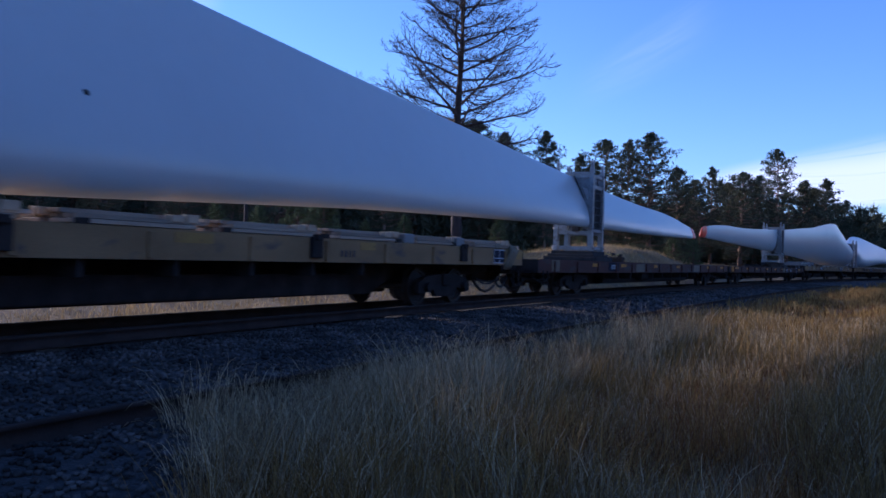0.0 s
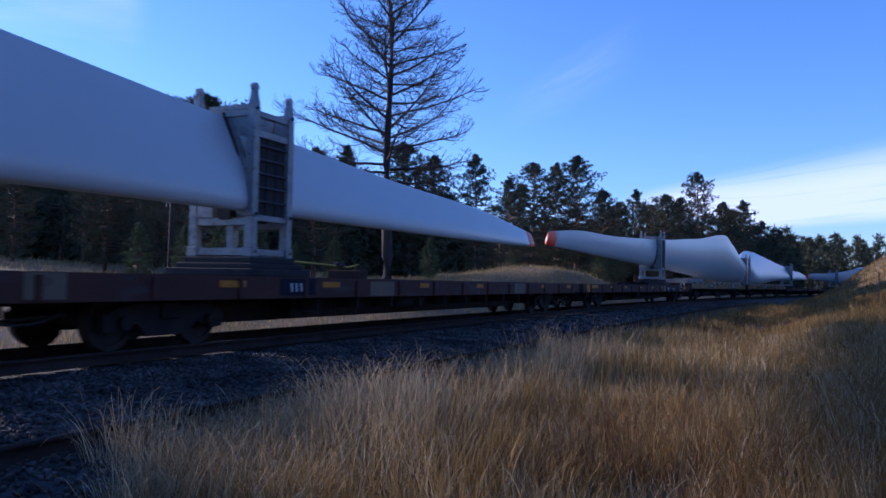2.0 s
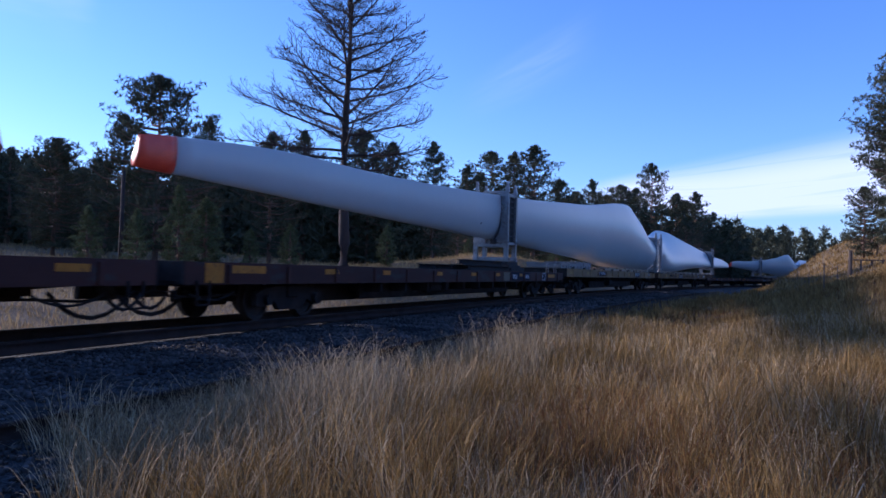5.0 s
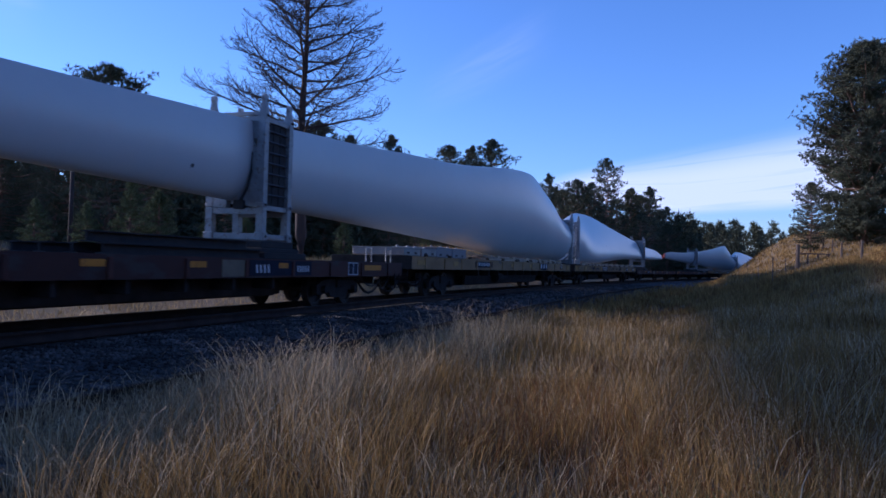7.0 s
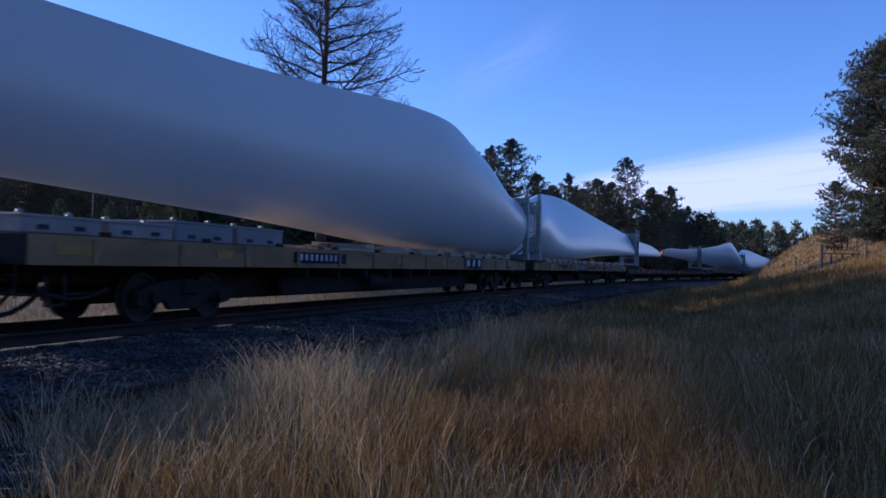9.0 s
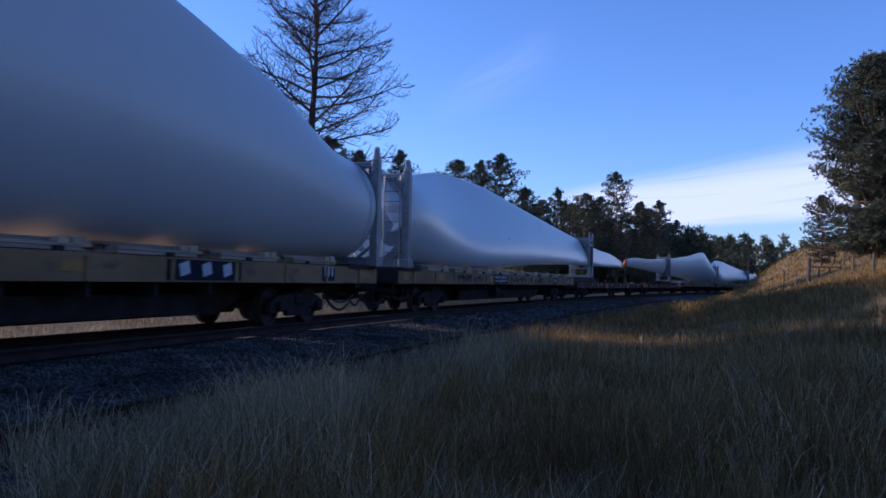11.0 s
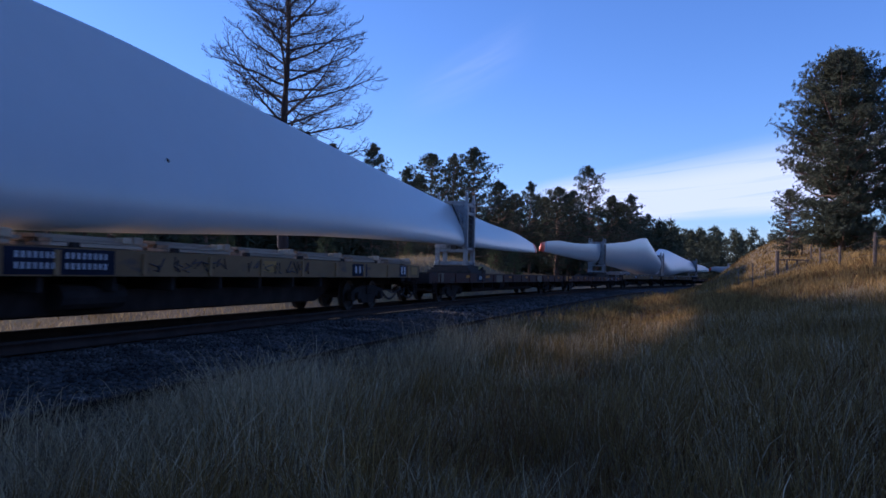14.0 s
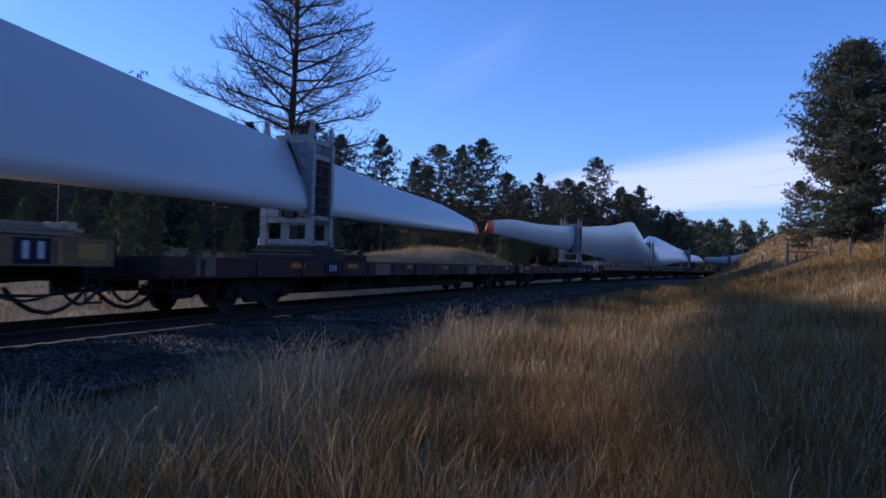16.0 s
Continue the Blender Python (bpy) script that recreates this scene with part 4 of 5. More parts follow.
def pine(height, width, first, branches, clumps, tuft, count, seed, material, label, taper=0.75, ragged=0.35, group="pines", lean=0.0, pad=0.5, tufts=7):
    """A trunk, limbs, and pads of tufted needles that sit on the outer half of each limb."""
    rng = np.random.default_rng(seed)
    ob = thing("pine_tree", label, "pine tree", group)
    r0 = 0.018 * height + 0.05
    path = [(lean * (k / 8) ** 2 + 0.05 * height * 0.02 * math.sin(k * 1.7 + seed), 0.02 * height * 0.3 * math.sin(k * 1.1 + seed), height * 0.97 * k / 8) for k in range(9)]
    part("trunk", tube(path, [r0 * (1 - 0.93 * k / 8) for k in range(9)], 8), M_BARK, ob, "rough reddish bark", True)
    limbs = bmesh.new()
    centres = []
    for b in range(branches):
        f = first + (1 - first) * ((b + rng.random()) / branches)
        t = (f - first) / (1 - first)
        shape = (math.sin(math.pi * min(1, 0.18 + t * 0.55)) if t < 0.5 else 1 - (t - 0.5) * 2 * taper) if taper < 2 else 1
        shape *= min(1.0, (1 - t) / 0.16 + 0.02) ** 0.6
        reach = width * 0.5 * max(0.08, shape) * (1 - ragged + ragged * 1.7 * rng.random())
        az = b * 2.399 + rng.uniform(-0.5, 0.5)
        rise = rng.uniform(-0.15, 0.25) + 0.4 * t
        k = min(7, int(f * 8))
        base = Vector(path[k]).lerp(Vector(path[k + 1]), f * 8 - k)
        p0 = Vector((base.x, base.y, f * height * 0.97))
        out = Vector((math.cos(az), math.sin(az), 0))
        p1 = p0 + out * reach * 0.5 + Vector((0, 0, reach * (rise * 0.3 - 0.05)))
        p2 = p0 + out * reach + Vector((0, 0, reach * rise))
        tube([p0, p1, p2], [max(0.02, 0.028 * reach), max(0.015, 0.018 * reach), 0.008], 4, limbs)
        across = Vector((-math.sin(az), math.cos(az), 0))
        for q in range(clumps):
            g = 0.30 + 0.70 * (q + rng.random()) / clumps
            size = pad * (0.55 + 0.65 * rng.random()) * min(1.0, 0.45 + 0.35 * reach)
            c = p0.lerp(p1, g * 2) if g < 0.5 else p1.lerp(p2, g * 2 - 1)
            c = c + across * rng.uniform(-0.30, 0.30) * reach * g + Vector((0, 0, size * 0.25))
            for _ in range(tufts):
                d = rng.normal(size=3)
                d /= np.linalg.norm(d) + 1e-9
                d = d * size * rng.random() ** 0.45
                p = c + Vector((d[0], d[1], d[2] * 0.55))
                p.z = min(p.z, height * (0.985 + 0.02 * rng.random()))
                centres.append(p)
    for q in range(18):
        centres.append(Vector(path[8]) + Vector(rng.normal(size=3) * (0.008 + 0.0015 * q) * height) * 0.8 - Vector((0, 0, 0.008 * height * q - 0.10)))
    tagged(part("branchwork", limbs, M_BARK, ob), kind="stuff")
    V, F = needle_tufts([tuple(c) for c in centres], tuft, count, rng)
    part("crown", raw_mesh("crown", V, [F], material), material, ob, "tufted needles")
    return ob


PINE_LABEL = "dark green ponderosa pine with an open tufted crown, backlit"
PINES = [pine(13, 7.4, 0.08, 84, 4, 0.29, 13, 11, M_NEEDLE, PINE_LABEL, 0.70, 0.35, pad=0.62),
         pine(14, 6.4, 0.12, 80, 4, 0.29, 13, 12, M_NEEDLE, PINE_LABEL, 0.75, 0.45, pad=0.6),
         pine(12, 8.0, 0.08, 84, 5, 0.29, 13, 13, M_NEEDLE, PINE_LABEL, 0.5, 0.35, pad=0.66),
         pine(15, 7.0, 0.16, 72, 4, 0.30, 13, 14, M_NEEDLE, PINE_LABEL, 0.5, 0.5, pad=0.7),
         pine(11, 6.6, 0.05, 84, 4, 0.28, 13, 15, M_NEEDLE, PINE_LABEL, 0.8, 0.35, pad=0.6)]
BIRTH = [13.0, 14.0, 12.0, 15.0, 11.0]
used = set()


def place_tree(kind, bearing, distance, height, spin=0.0, wide=1.0, sink=0.15):
    """A pine at a bearing (degrees clockwise from +y) and distance from the eye, with its height in metres."""
    x, y = distance * math.sin(radians(bearing)), distance * math.cos(radians(bearing))
    k = height / BIRTH[kind]
    m = Matrix.Translation((x, y, float(ground_z(x, y)) - sink)) @ Matrix.Rotation(spin, 4, "Z") @ Matrix.Diagonal((k * wide, k * wide, k, 1))
    if kind not in used:
        used.add(kind)
        PINES[kind].matrix_basis = m
        return PINES[kind]
    return copy_thing(PINES[kind], m) if abs(PINES[kind].scale[0] - 1) < 1e-6 else copy_scaled(PINES[kind], m)


def copy_scaled(ob, m):
    """copy_thing multiplies by the first tree's scale: take it out."""
    s = ob.scale
    return copy_thing(ob, m @ Matrix.Diagonal((1 / s[0], 1 / s[1], 1 / s[2], 1)))


def top_at(distance, elevation, x_bear):
    x, y = distance * math.sin(radians(x_bear)), distance * math.cos(radians(x_bear))
    return 1.10 + distance * math.tan(radians(elevation)) - float(ground_z(x, y)) + 0.15


def clear_of_track(b, d):
    """The same bearing, moved out until it stands well beyond the track, and off the lane by which the sun reaches the mound."""
    while True:
        x, y = d * math.sin(radians(b)), d * math.cos(radians(b))
        n = float(track_coords(x, y)[1])
        if n < -10 and not (x < -19 and 52 < y < 74 and b > -44):
            return d
        d += 3


# marked trees: kind, bearing, distance, elevation of the top, breadth
for kind, b, d, el, wide in ((2, -40.2, 52, 12.8, 0.95), (1, -36.9, 56, 10.4, 0.8), (0, -32.5, 60, 9.6, 0.9), (1, -30.3, 62, 9.9, 1.0), (4, -26.0, 60, 10.2, 1.1), (0, -23.8, 64, 9.3, 1.1),
                             (1, -20.7, 66, 9.5, 0.9), (3, -16.4, 84, 8.9, 1.15), (1, -14.8, 88, 8.9, 0.85), (0, -13.3, 86, 9.35, 1.0), (4, -11.4, 90, 6.9, 0.9), (1, -9.1, 100, 6.95, 0.8),
                             (2, -7.0, 102, 6.5, 0.9), (3, -4.9, 104, 8.1, 0.85), (0, -6.0, 112, 6.3, 1.0), (4, -3.2, 108, 5.9, 1.0), (1, -1.9, 106, 6.05, 1.0), (2, -2.7, 116, 5.4, 0.9),
                             (0, -0.7, 110, 4.6, 0.8), (0, -42.4, 56, 10.0, 0.8), (2, -46.5, 58, 8.0, 1.0), (0, -52.0, 60, 7.5, 1.0), (1, -18.2, 76, 7.8, 1.0), (4, -17.4, 80, 7.2, 1.0), (2, -10.2, 98, 6.0, 0.9), (4, -8.0, 106, 5.8, 0.8)):
    d = clear_of_track(b, d * (1.5 if b > -18.5 else 1.0))
    place_tree(kind, b, d, top_at(d, el, b), b * 1.7, wide)
# the wood behind them
FIRST_LIGHT = len(PINES)
for q, (w, first, taper) in enumerate(((5.2, 0.10, 0.8), (4.6, 0.06, 0.9), (5.8, 0.14, 0.6))):
    PINES.append(pine(12, w, first, 60, 2, 0.50, 9, 51 + q, M_NEEDLE, "dark pine in the depth of the wood", taper, 0.4, "pines of the wood", 0.0, 0.6, 4))
    BIRTH.append(12.0)
rw = random.Random(3)
for k in range(60):
    b = -56 + 56.5 * (k + rw.random()) / 60
    d = rw.uniform(62, 84) if b < -24 else rw.uniform(88, 110) if b < -18.5 else rw.uniform(132, 180)
    d = clear_of_track(b, d)
    el = (rw.uniform(5.6, 7.6) if b < -24 else rw.uniform(4.2, 6.0)) * (1.0 if b < -4 else 0.75)
    place_tree(FIRST_LIGHT + rw.randrange(3), b, d, top_at(d, el, b), rw.uniform(0, 6.28), rw.uniform(0.95, 1.35))

# young pines at the wood's edge
YOUNG = len(PINES)
BIRTH.append(4.0)
PINES.append(pine(4.0, 2.2, 0.03, 60, 3, 0.16, 18, 31, M_YOUNG, "young pine with paler green needles at the wood's edge", 0.95, 0.3, "young pines", 0.0, 0.26, 6))
for b, d, el, wide in ((-41.4, 40, 3.6, 0.9), (-38.7, 42, 5.4, 0.9), (-36.9, 44, 4.6, 1.2), (-33.8, 45, 2.6, 0.9), (-31.0, 50, 3.0, 1.0), (-44.5, 44, 3.6, 1.0), (-24.0, 52, 3.2, 1.0), (-11.6, 70, 2.2, 1.3), (-10.2, 74, 2.1, 1.2), (-18.0, 66, 2.4, 1.0)):
    place_tree(YOUNG, b, d, max(1.4, top_at(d, el, b)), b, wide)

# the broad pine on the bank, and its neighbour
BROAD = len(PINES)
BIRTH.append(17.0)
PINES.append(pine(17.0, 9.6, 0.03, 230, 6, 0.26, 14, 41, M_NEEDLE, "broad dense ponderosa pine on the grassy bank", 0.50, 0.22, "pines on the bank", 0.0, 0.95, 15))
place_tree(BROAD, 11.7, 78, top_at(78, 15.0, 11.7), 0.6, 0.96)
place_tree(BROAD, 15.6, 80, top_at(80, 12.4, 15.8), 2.9, 0.75)
place_tree(2, 8.6, 84, top_at(84, 6.2, 8.6), 1.0, 0.9)

# unseen pines on the slope behind the eye, added to dim the skylight
for kind, b, d, h in ((2, 62, 34, 15), (0, 84, 38, 16), (1, 103, 33, 12), (2, 122, 40, 15), (0, 44, 40, 13), (1, 146, 42, 15), (2, 74, 46, 14), (1, 94, 48, 15), (0, 112, 46, 14)):
    place_tree(FIRST_LIGHT + kind, b, d, h, b * 0.3, 1.3)


def wood_mass(name, count, b0, b1, d0, d1, e0, e1, tufts, size, seed, label):
    """A mass of trees too close together to tell apart."""
    rng = np.random.default_rng(seed)
    VV, FF, base = [], [], 0
    for k in range(count):
        b = radians(b0 + (b1 - b0) * (k + rng.random()) / count)
        d = rng.uniform(d0, d1)
        if d < 200:
            d = clear_of_track(math.degrees(b), d)
        x, y = d * math.sin(b), d * math.cos(b)
        if abs(float(track_coords(x, y)[1])) < 7:
            continue
        zg = float(ground_z(x, y))
        hgt = 1.1 + d * math.tan(radians(rng.uniform(e0, e1))) - zg
        t = rng.random(tufts) ** 0.9
        r = hgt * 0.22 * (1 - 0.75 * t) * np.sqrt(rng.random(tufts))
        a = rng.uniform(0, 6.28, tufts)
        c = np.stack([x + r * np.cos(a), y + r * np.sin(a), zg + hgt * (0.02 + 0.95 * t)], 1)
        V, F = needle_tufts(c, size, 11, rng)
        VV.append(V)
        FF.append(F + base)
        base += len(V)
    return tagged(new(name, raw_mesh(name, np.concatenate(VV), [np.concatenate(FF)], M_NEEDLE)), label, "woods", kind="stuff")


wood_mass("far_woods", 230, -6, 30, 205, 300, 2.6, 3.7, 100, 1.3, 77, "distant dark pine woods closing the valley")
wood_mass("inner_woods", 150, -66, -22, 78, 105, 4.5, 7.5, 150, 1.15, 78, "dark depths of the pine wood behind the track")
wood_mass("valley_woods", 120, -23, 1.5, 165, 195, 2.8, 4.4, 90, 1.4, 79, "dark depths of the pine wood beyond the field")


# the dead pine
def dead_pine(height, seed):
    rng = random.Random(seed)
    ob = thing("dead_pine_tree", "tall dead pine with bare upswept limbs and fine twigs", "dead tree")
    path = [(0.08 * math.sin(k * 0.8), 0.05 * math.sin(k * 1.3), height * k / 16) for k in range(17)]
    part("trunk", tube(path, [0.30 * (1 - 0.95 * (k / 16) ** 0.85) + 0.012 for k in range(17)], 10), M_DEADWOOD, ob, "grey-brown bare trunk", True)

    def shoot(bm, p, d, ln, r, depth, curl):
        """A branch that sets out along d and turns upwards towards its tip; smaller ones leave it on both sides."""
        steps = (7, 4, 3, 2)[depth]
        pts, rr = [Vector(p)], [r]
        d = Vector(d).normalized()
        for i in range(steps):
            g = (i + 1) / steps
            lift = curl * (g - 0.35) * 0.5
            d = (d + Vector((rng.uniform(-0.15, 0.15), rng.uniform(-0.15, 0.15), lift + rng.uniform(-0.10, 0.10)))).normalized()
            pts.append(pts[-1] + d * ln / steps)
            rr.append(max(0.0055, r * (1 - 0.85 * g)))
        tube(pts, rr, (6, 4, 3, 3)[depth], bm)
        if depth >= 3:
            return
        kids = max(3, int((15, 7, 3)[depth] * min(1.0, 0.55 + ln / 3.0)))
        for k in range(kids):
            f = (0.16, 0.22, 0.3)[depth] + 0.80 * (k + rng.random() * 0.8) / kids * (1 - 0.1 * depth)
            i = min(steps - 1, int(f * steps))
            at = pts[i].lerp(pts[i + 1], f * steps - i)
            along = (pts[i + 1] - pts[i]).normalized()
            flat = along.cross(Vector((0, 0, 1)))
            flat = flat.normalized() if flat.length > 0.2 else along.orthogonal().normalized()
            side = 1 if (k + depth) % 2 else -1
            off = flat * side * rng.uniform(0.6, 1.0) + Vector((0, 0, rng.uniform(-0.6, 0.7)))
            kd = along * rng.uniform(0.45, 0.95) + off * rng.uniform(0.7, 1.05)
            shoot(bm, at, kd, ln * (0.37, 0.46, 0.5)[depth] * rng.uniform(0.6, 1.15) * (1.2 - 0.55 * f), max(0.006, r * (0.34, 0.45, 0.55)[depth]), depth + 1, rng.uniform(0.6, 1.7))

    n = 62
    for k in range(n):
        f = 0.32 + 0.66 * ((k + 0.6 * rng.random()) / n)
        z = height * f
        reach = float(np.interp(f, [0.32, 0.36, 0.42, 0.50, 0.58, 0.66, 0.78, 0.90, 1.0], [4.2, 5.0, 5.0, 4.6, 3.8, 3.6, 2.9, 1.7, 0.5])) * rng.uniform(0.72, 1.08)
        az = k * 2.399 + rng.uniform(-0.5, 0.5)
        rise = rng.uniform(-0.12, 0.22) + float(np.interp(f, [0.32, 0.42, 0.55, 0.8, 1.0], [-0.04, 0.22, 0.38, 0.62, 1.2]))
        bm = bmesh.new()
        i = min(15, int(f * 16))
        at = Vector(path[i]).lerp(Vector(path[i + 1]), f * 16 - i)
        shoot(bm, at, (math.cos(az), math.sin(az), rise), max(0.6, reach * 1.06 * math.sqrt(1 + 0.4 * rise * rise)), 0.068 * (1.12 - 0.8 * (f - 0.36)) * min(1.0, 0.35 + reach / 4.5), 0, 0.16 if f < 0.6 else 0.30)
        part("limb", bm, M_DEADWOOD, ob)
    # broken stubs below the crown
    for k in range(9):
        z = height * (0.16 + 0.022 * k)
        az = k * 2.1
        i = int(z / height * 16)
        bm = tube([Vector(path[i]) * 1 + Vector((0, 0, z - path[i][2])), Vector((path[i][0] + 0.7 * math.cos(az), path[i][1] + 0.7 * math.sin(az), z + 0.12 * math.sin(k * 5)))], [0.03, 0.01], 5)
        part("broken_stub", bm, M_DEADWOOD, ob)
    return ob


dead = dead_pine(18.2, 4)
_b, _d = radians(-27.25), 37.0
dead.location = (_d * math.sin(_b), _d * math.cos(_b), float(ground_z(_d * math.sin(_b), _d * math.cos(_b))) - 0.1)

# a bare pole among the trees
_x, _y = 44 * math.sin(radians(-42.4)), 44 * math.cos(radians(-42.4))
pole = thing("utility_pole", "slim brown wooden pole at the edge of the wood", "pole")
bm = bmesh.new()
rod(bm, (0, 0, -0.2), (0, 0, 5.2), 0.12, 0.09, 10)
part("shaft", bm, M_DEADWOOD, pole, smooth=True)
pole.location = (_x, _y, float(ground_z(_x, _y)))


# ---------------------------------------------------------------- fence on the bank
def fence_post(height, r):
    ob = thing("fence_post", "weathered wooden fence post on the grassy bank", "fence post", "fence posts")
    bm = bmesh.new()
    rod(bm, (0, 0, -0.25), (0.02, 0, height), r * 1.05, r * 0.9, 8)
    part("shaft", bm, M_POST, ob)
    return ob


def steel_post(height):
    ob = thing("steel_fence_post", "thin rusty steel fence post in the grass", "fence post", "steel fence posts")
    part("bar", boxes(((0, 0, height / 2 - 0.15), (0.045, 0.012, height + 0.3)), ((0, 0.02, height / 2 - 0.15), (0.012, 0.04, height + 0.3))), M_TPOST, ob)
    return ob


def stand(ob, b, d, m=None):
    x, y = d * math.sin(radians(b)), d * math.cos(radians(b))
    return Matrix.Translation((x, y, float(ground_z(x, y))))


FENCE = []
for b, d, h, r in ((13.62, 36, 1.45, 0.075), (11.6, 50, 1.4, 0.075), (10.43, 66, 1.4, 0.08), (9.9, 76, 1.35, 0.08), (9.35, 84, 1.3, 0.08), (16.8, 27, 1.45, 0.075), (21.5, 20, 1.45, 0.075)):
    p = fence_post(h, r)
    p.matrix_basis = stand(p, b, d)
    FENCE.append(p.matrix_basis.translation + Vector((0, 0, h)))
big = tagged(fence_post(2.0, 0.16), "stout weathered gate post on the grassy bank")
big.matrix_basis = stand(big, 7.82, 70)
for b, d in ((6.3, 41), (4.7, 88), (7.1, 52), (5.4, 60)):
    p = steel_post(1.35)
    p.matrix_basis = stand(p, b, d)
# low rail between two posts by the gate
gate = thing("low_gate", "low grey wooden gate rail between short posts", "gate")
gm = stand(gate, 8.75, 72)
gate.matrix_basis = gm
for k in range(4):
    bm = bmesh.new()
    rod(bm, (-1.2 + k * 0.8, 0, -0.5), (-1.2 + k * 0.8, 0, 0.75), 0.07, sides=7)
    part("post", bm, M_POST, gate)
fix_part("top_rail", [((0, 0, 0.72), (2.7, 0.07, 0.10))], M_POST, gate, bevel=0.01)
wire = bmesh.new()
order = sorted(FENCE, key=lambda v: v.y)
for A, B in zip(order, order[1:]):
    for q in (0.15, 0.5, 0.85):
        tube([A - Vector((0, 0, q)), (A + B) / 2 - Vector((0, 0, q + 0.04)), B - Vector((0, 0, q))], 0.006, 3, wire)
wob = thing("fence_wire", "three strands of sagging rusty fence wire", "wire")
part("strands", wire, M_TPOST, wob)

# ---------------------------------------------------------------- high cloud, far off
def cloud_sheet(name, under, over, dist, bright, seed, lo, hi, amount=1.0, rims=(0.14, 0.45), ends=(0.25, 0.9)):
    """A thin veil of cirrus, far behind everything, between two edges given as (bearing, elevation)."""
    b0, b1 = under[0][0], under[-1][0]
    nb, ne = 40, 10
    V = []
    for j in range(ne + 1):
        for i in range(nb + 1):
            bd = b0 + (b1 - b0) * i / nb
            ea, eb = (float(np.interp(bd, [q[0] for q in edge], [q[1] for q in edge])) for edge in (under, over))
            b, e = radians(bd), radians(ea + (eb - ea) * j / ne)
            V.append((dist * math.sin(b) * math.cos(e), dist * math.cos(b) * math.cos(e), dist * math.sin(e)))
    w = nb + 1
    i = (np.arange(ne)[:, None] * w + np.arange(nb)).ravel()
    m = bpy.data.materials.new(name)
    m.use_nodes = True
    N, L = m.node_tree.nodes, m.node_tree.links
    N.remove(N["Principled BSDF"])
    em, tr, mix = N.new("ShaderNodeEmission"), N.new("ShaderNodeBsdfTransparent"), N.new("ShaderNodeMixShader")
    em.inputs["Color"].default_value = (0.96, 0.985, 0.95, 1)
    em.inputs["Strength"].default_value = bright
    uv = N.new("ShaderNodeTexCoord")
    mp = N.new("ShaderNodeMapping")
    mp.inputs["Scale"].default_value = (1.6, 5.5, 1)
    mp.inputs["Rotation"].default_value = (0, 0, 0.12)
    mp.inputs["Location"].default_value = (seed, seed * 0.7, 0)
    L.new(uv.outputs["UV"], mp.inputs["Vector"])
    nz = N.new("ShaderNodeTexNoise")
    nz.inputs["Scale"].default_value, nz.inputs["Detail"].default_value = 1.6, 6
    nz.inputs["Distortion"].default_value = 0.4
    L.new(mp.outputs[0], nz.inputs["Vector"])
    # soft rim of the veil
    sep = N.new("ShaderNodeSeparateXYZ")
    L.new(uv.outputs["UV"], sep.inputs[0])

    def rim(sock, a, b):
        r = N.new("ShaderNodeValToRGB")
        r.color_ramp.interpolation = "EASE"
        r.color_ramp.elements[0].position, r.color_ramp.elements[0].color = 0.0, (0, 0, 0, 1)
        r.color_ramp.elements[1].position, r.color_ramp.elements[1].color = a, (1, 1, 1, 1)
        e = r.color_ramp.elements.new(b)
        e.color = (1, 1, 1, 1)
        e = r.color_ramp.elements.new(1.0)
        e.color = (0, 0, 0, 1)
        L.new(sock, r.inputs[0])
        return r.outputs[0]

    ramp = N.new("ShaderNodeValToRGB")
    ramp.color_ramp.elements[0].position, ramp.color_ramp.elements[1].position = lo, hi
    L.new(nz.outputs["Fac"], ramp.inputs[0])
    m1, m2 = N.new("ShaderNodeMath"), N.new("ShaderNodeMath")
    m1.operation = m2.operation = "MULTIPLY"
    L.new(rim(sep.outputs[0], *ends), m1.inputs[0])
    L.new(rim(sep.outputs[1], *rims), m1.inputs[1])
    L.new(m1.outputs[0], m2.inputs[0])
    L.new(ramp.outputs[0], m2.inputs[1])
    m3 = N.new("ShaderNodeMath")
    m3.operation = "MULTIPLY"
    m3.inputs[1].default_value = amount
    L.new(m2.outputs[0], m3.inputs[0])
    L.new(m3.outputs[0], mix.inputs[0])
    L.new(tr.outputs[0], mix.inputs[1])
    L.new(em.outputs[0], mix.inputs[2])
    L.new(mix.outputs[0], N["Material Output"].inputs["Surface"])
    me = raw_mesh(name, V, [np.stack([i, i + 1, i + w + 1, i + w], 1)], m, True)
    lay = me.uv_layers.new(name="UVMap")
    vi = np.zeros(len(me.loops), np.int32)
    me.loops.foreach_get("vertex_index", vi)
    lay.data.foreach_set("uv", np.stack([(vi % w) / nb, (vi // w) / ne], 1).astype(np.float32).ravel())
    ob = new(name, me)
    ob.visible_shadow = False
    return tagged(ob, "thin bright bank of cirrus cloud low in the sky", "cloud", kind="structure")


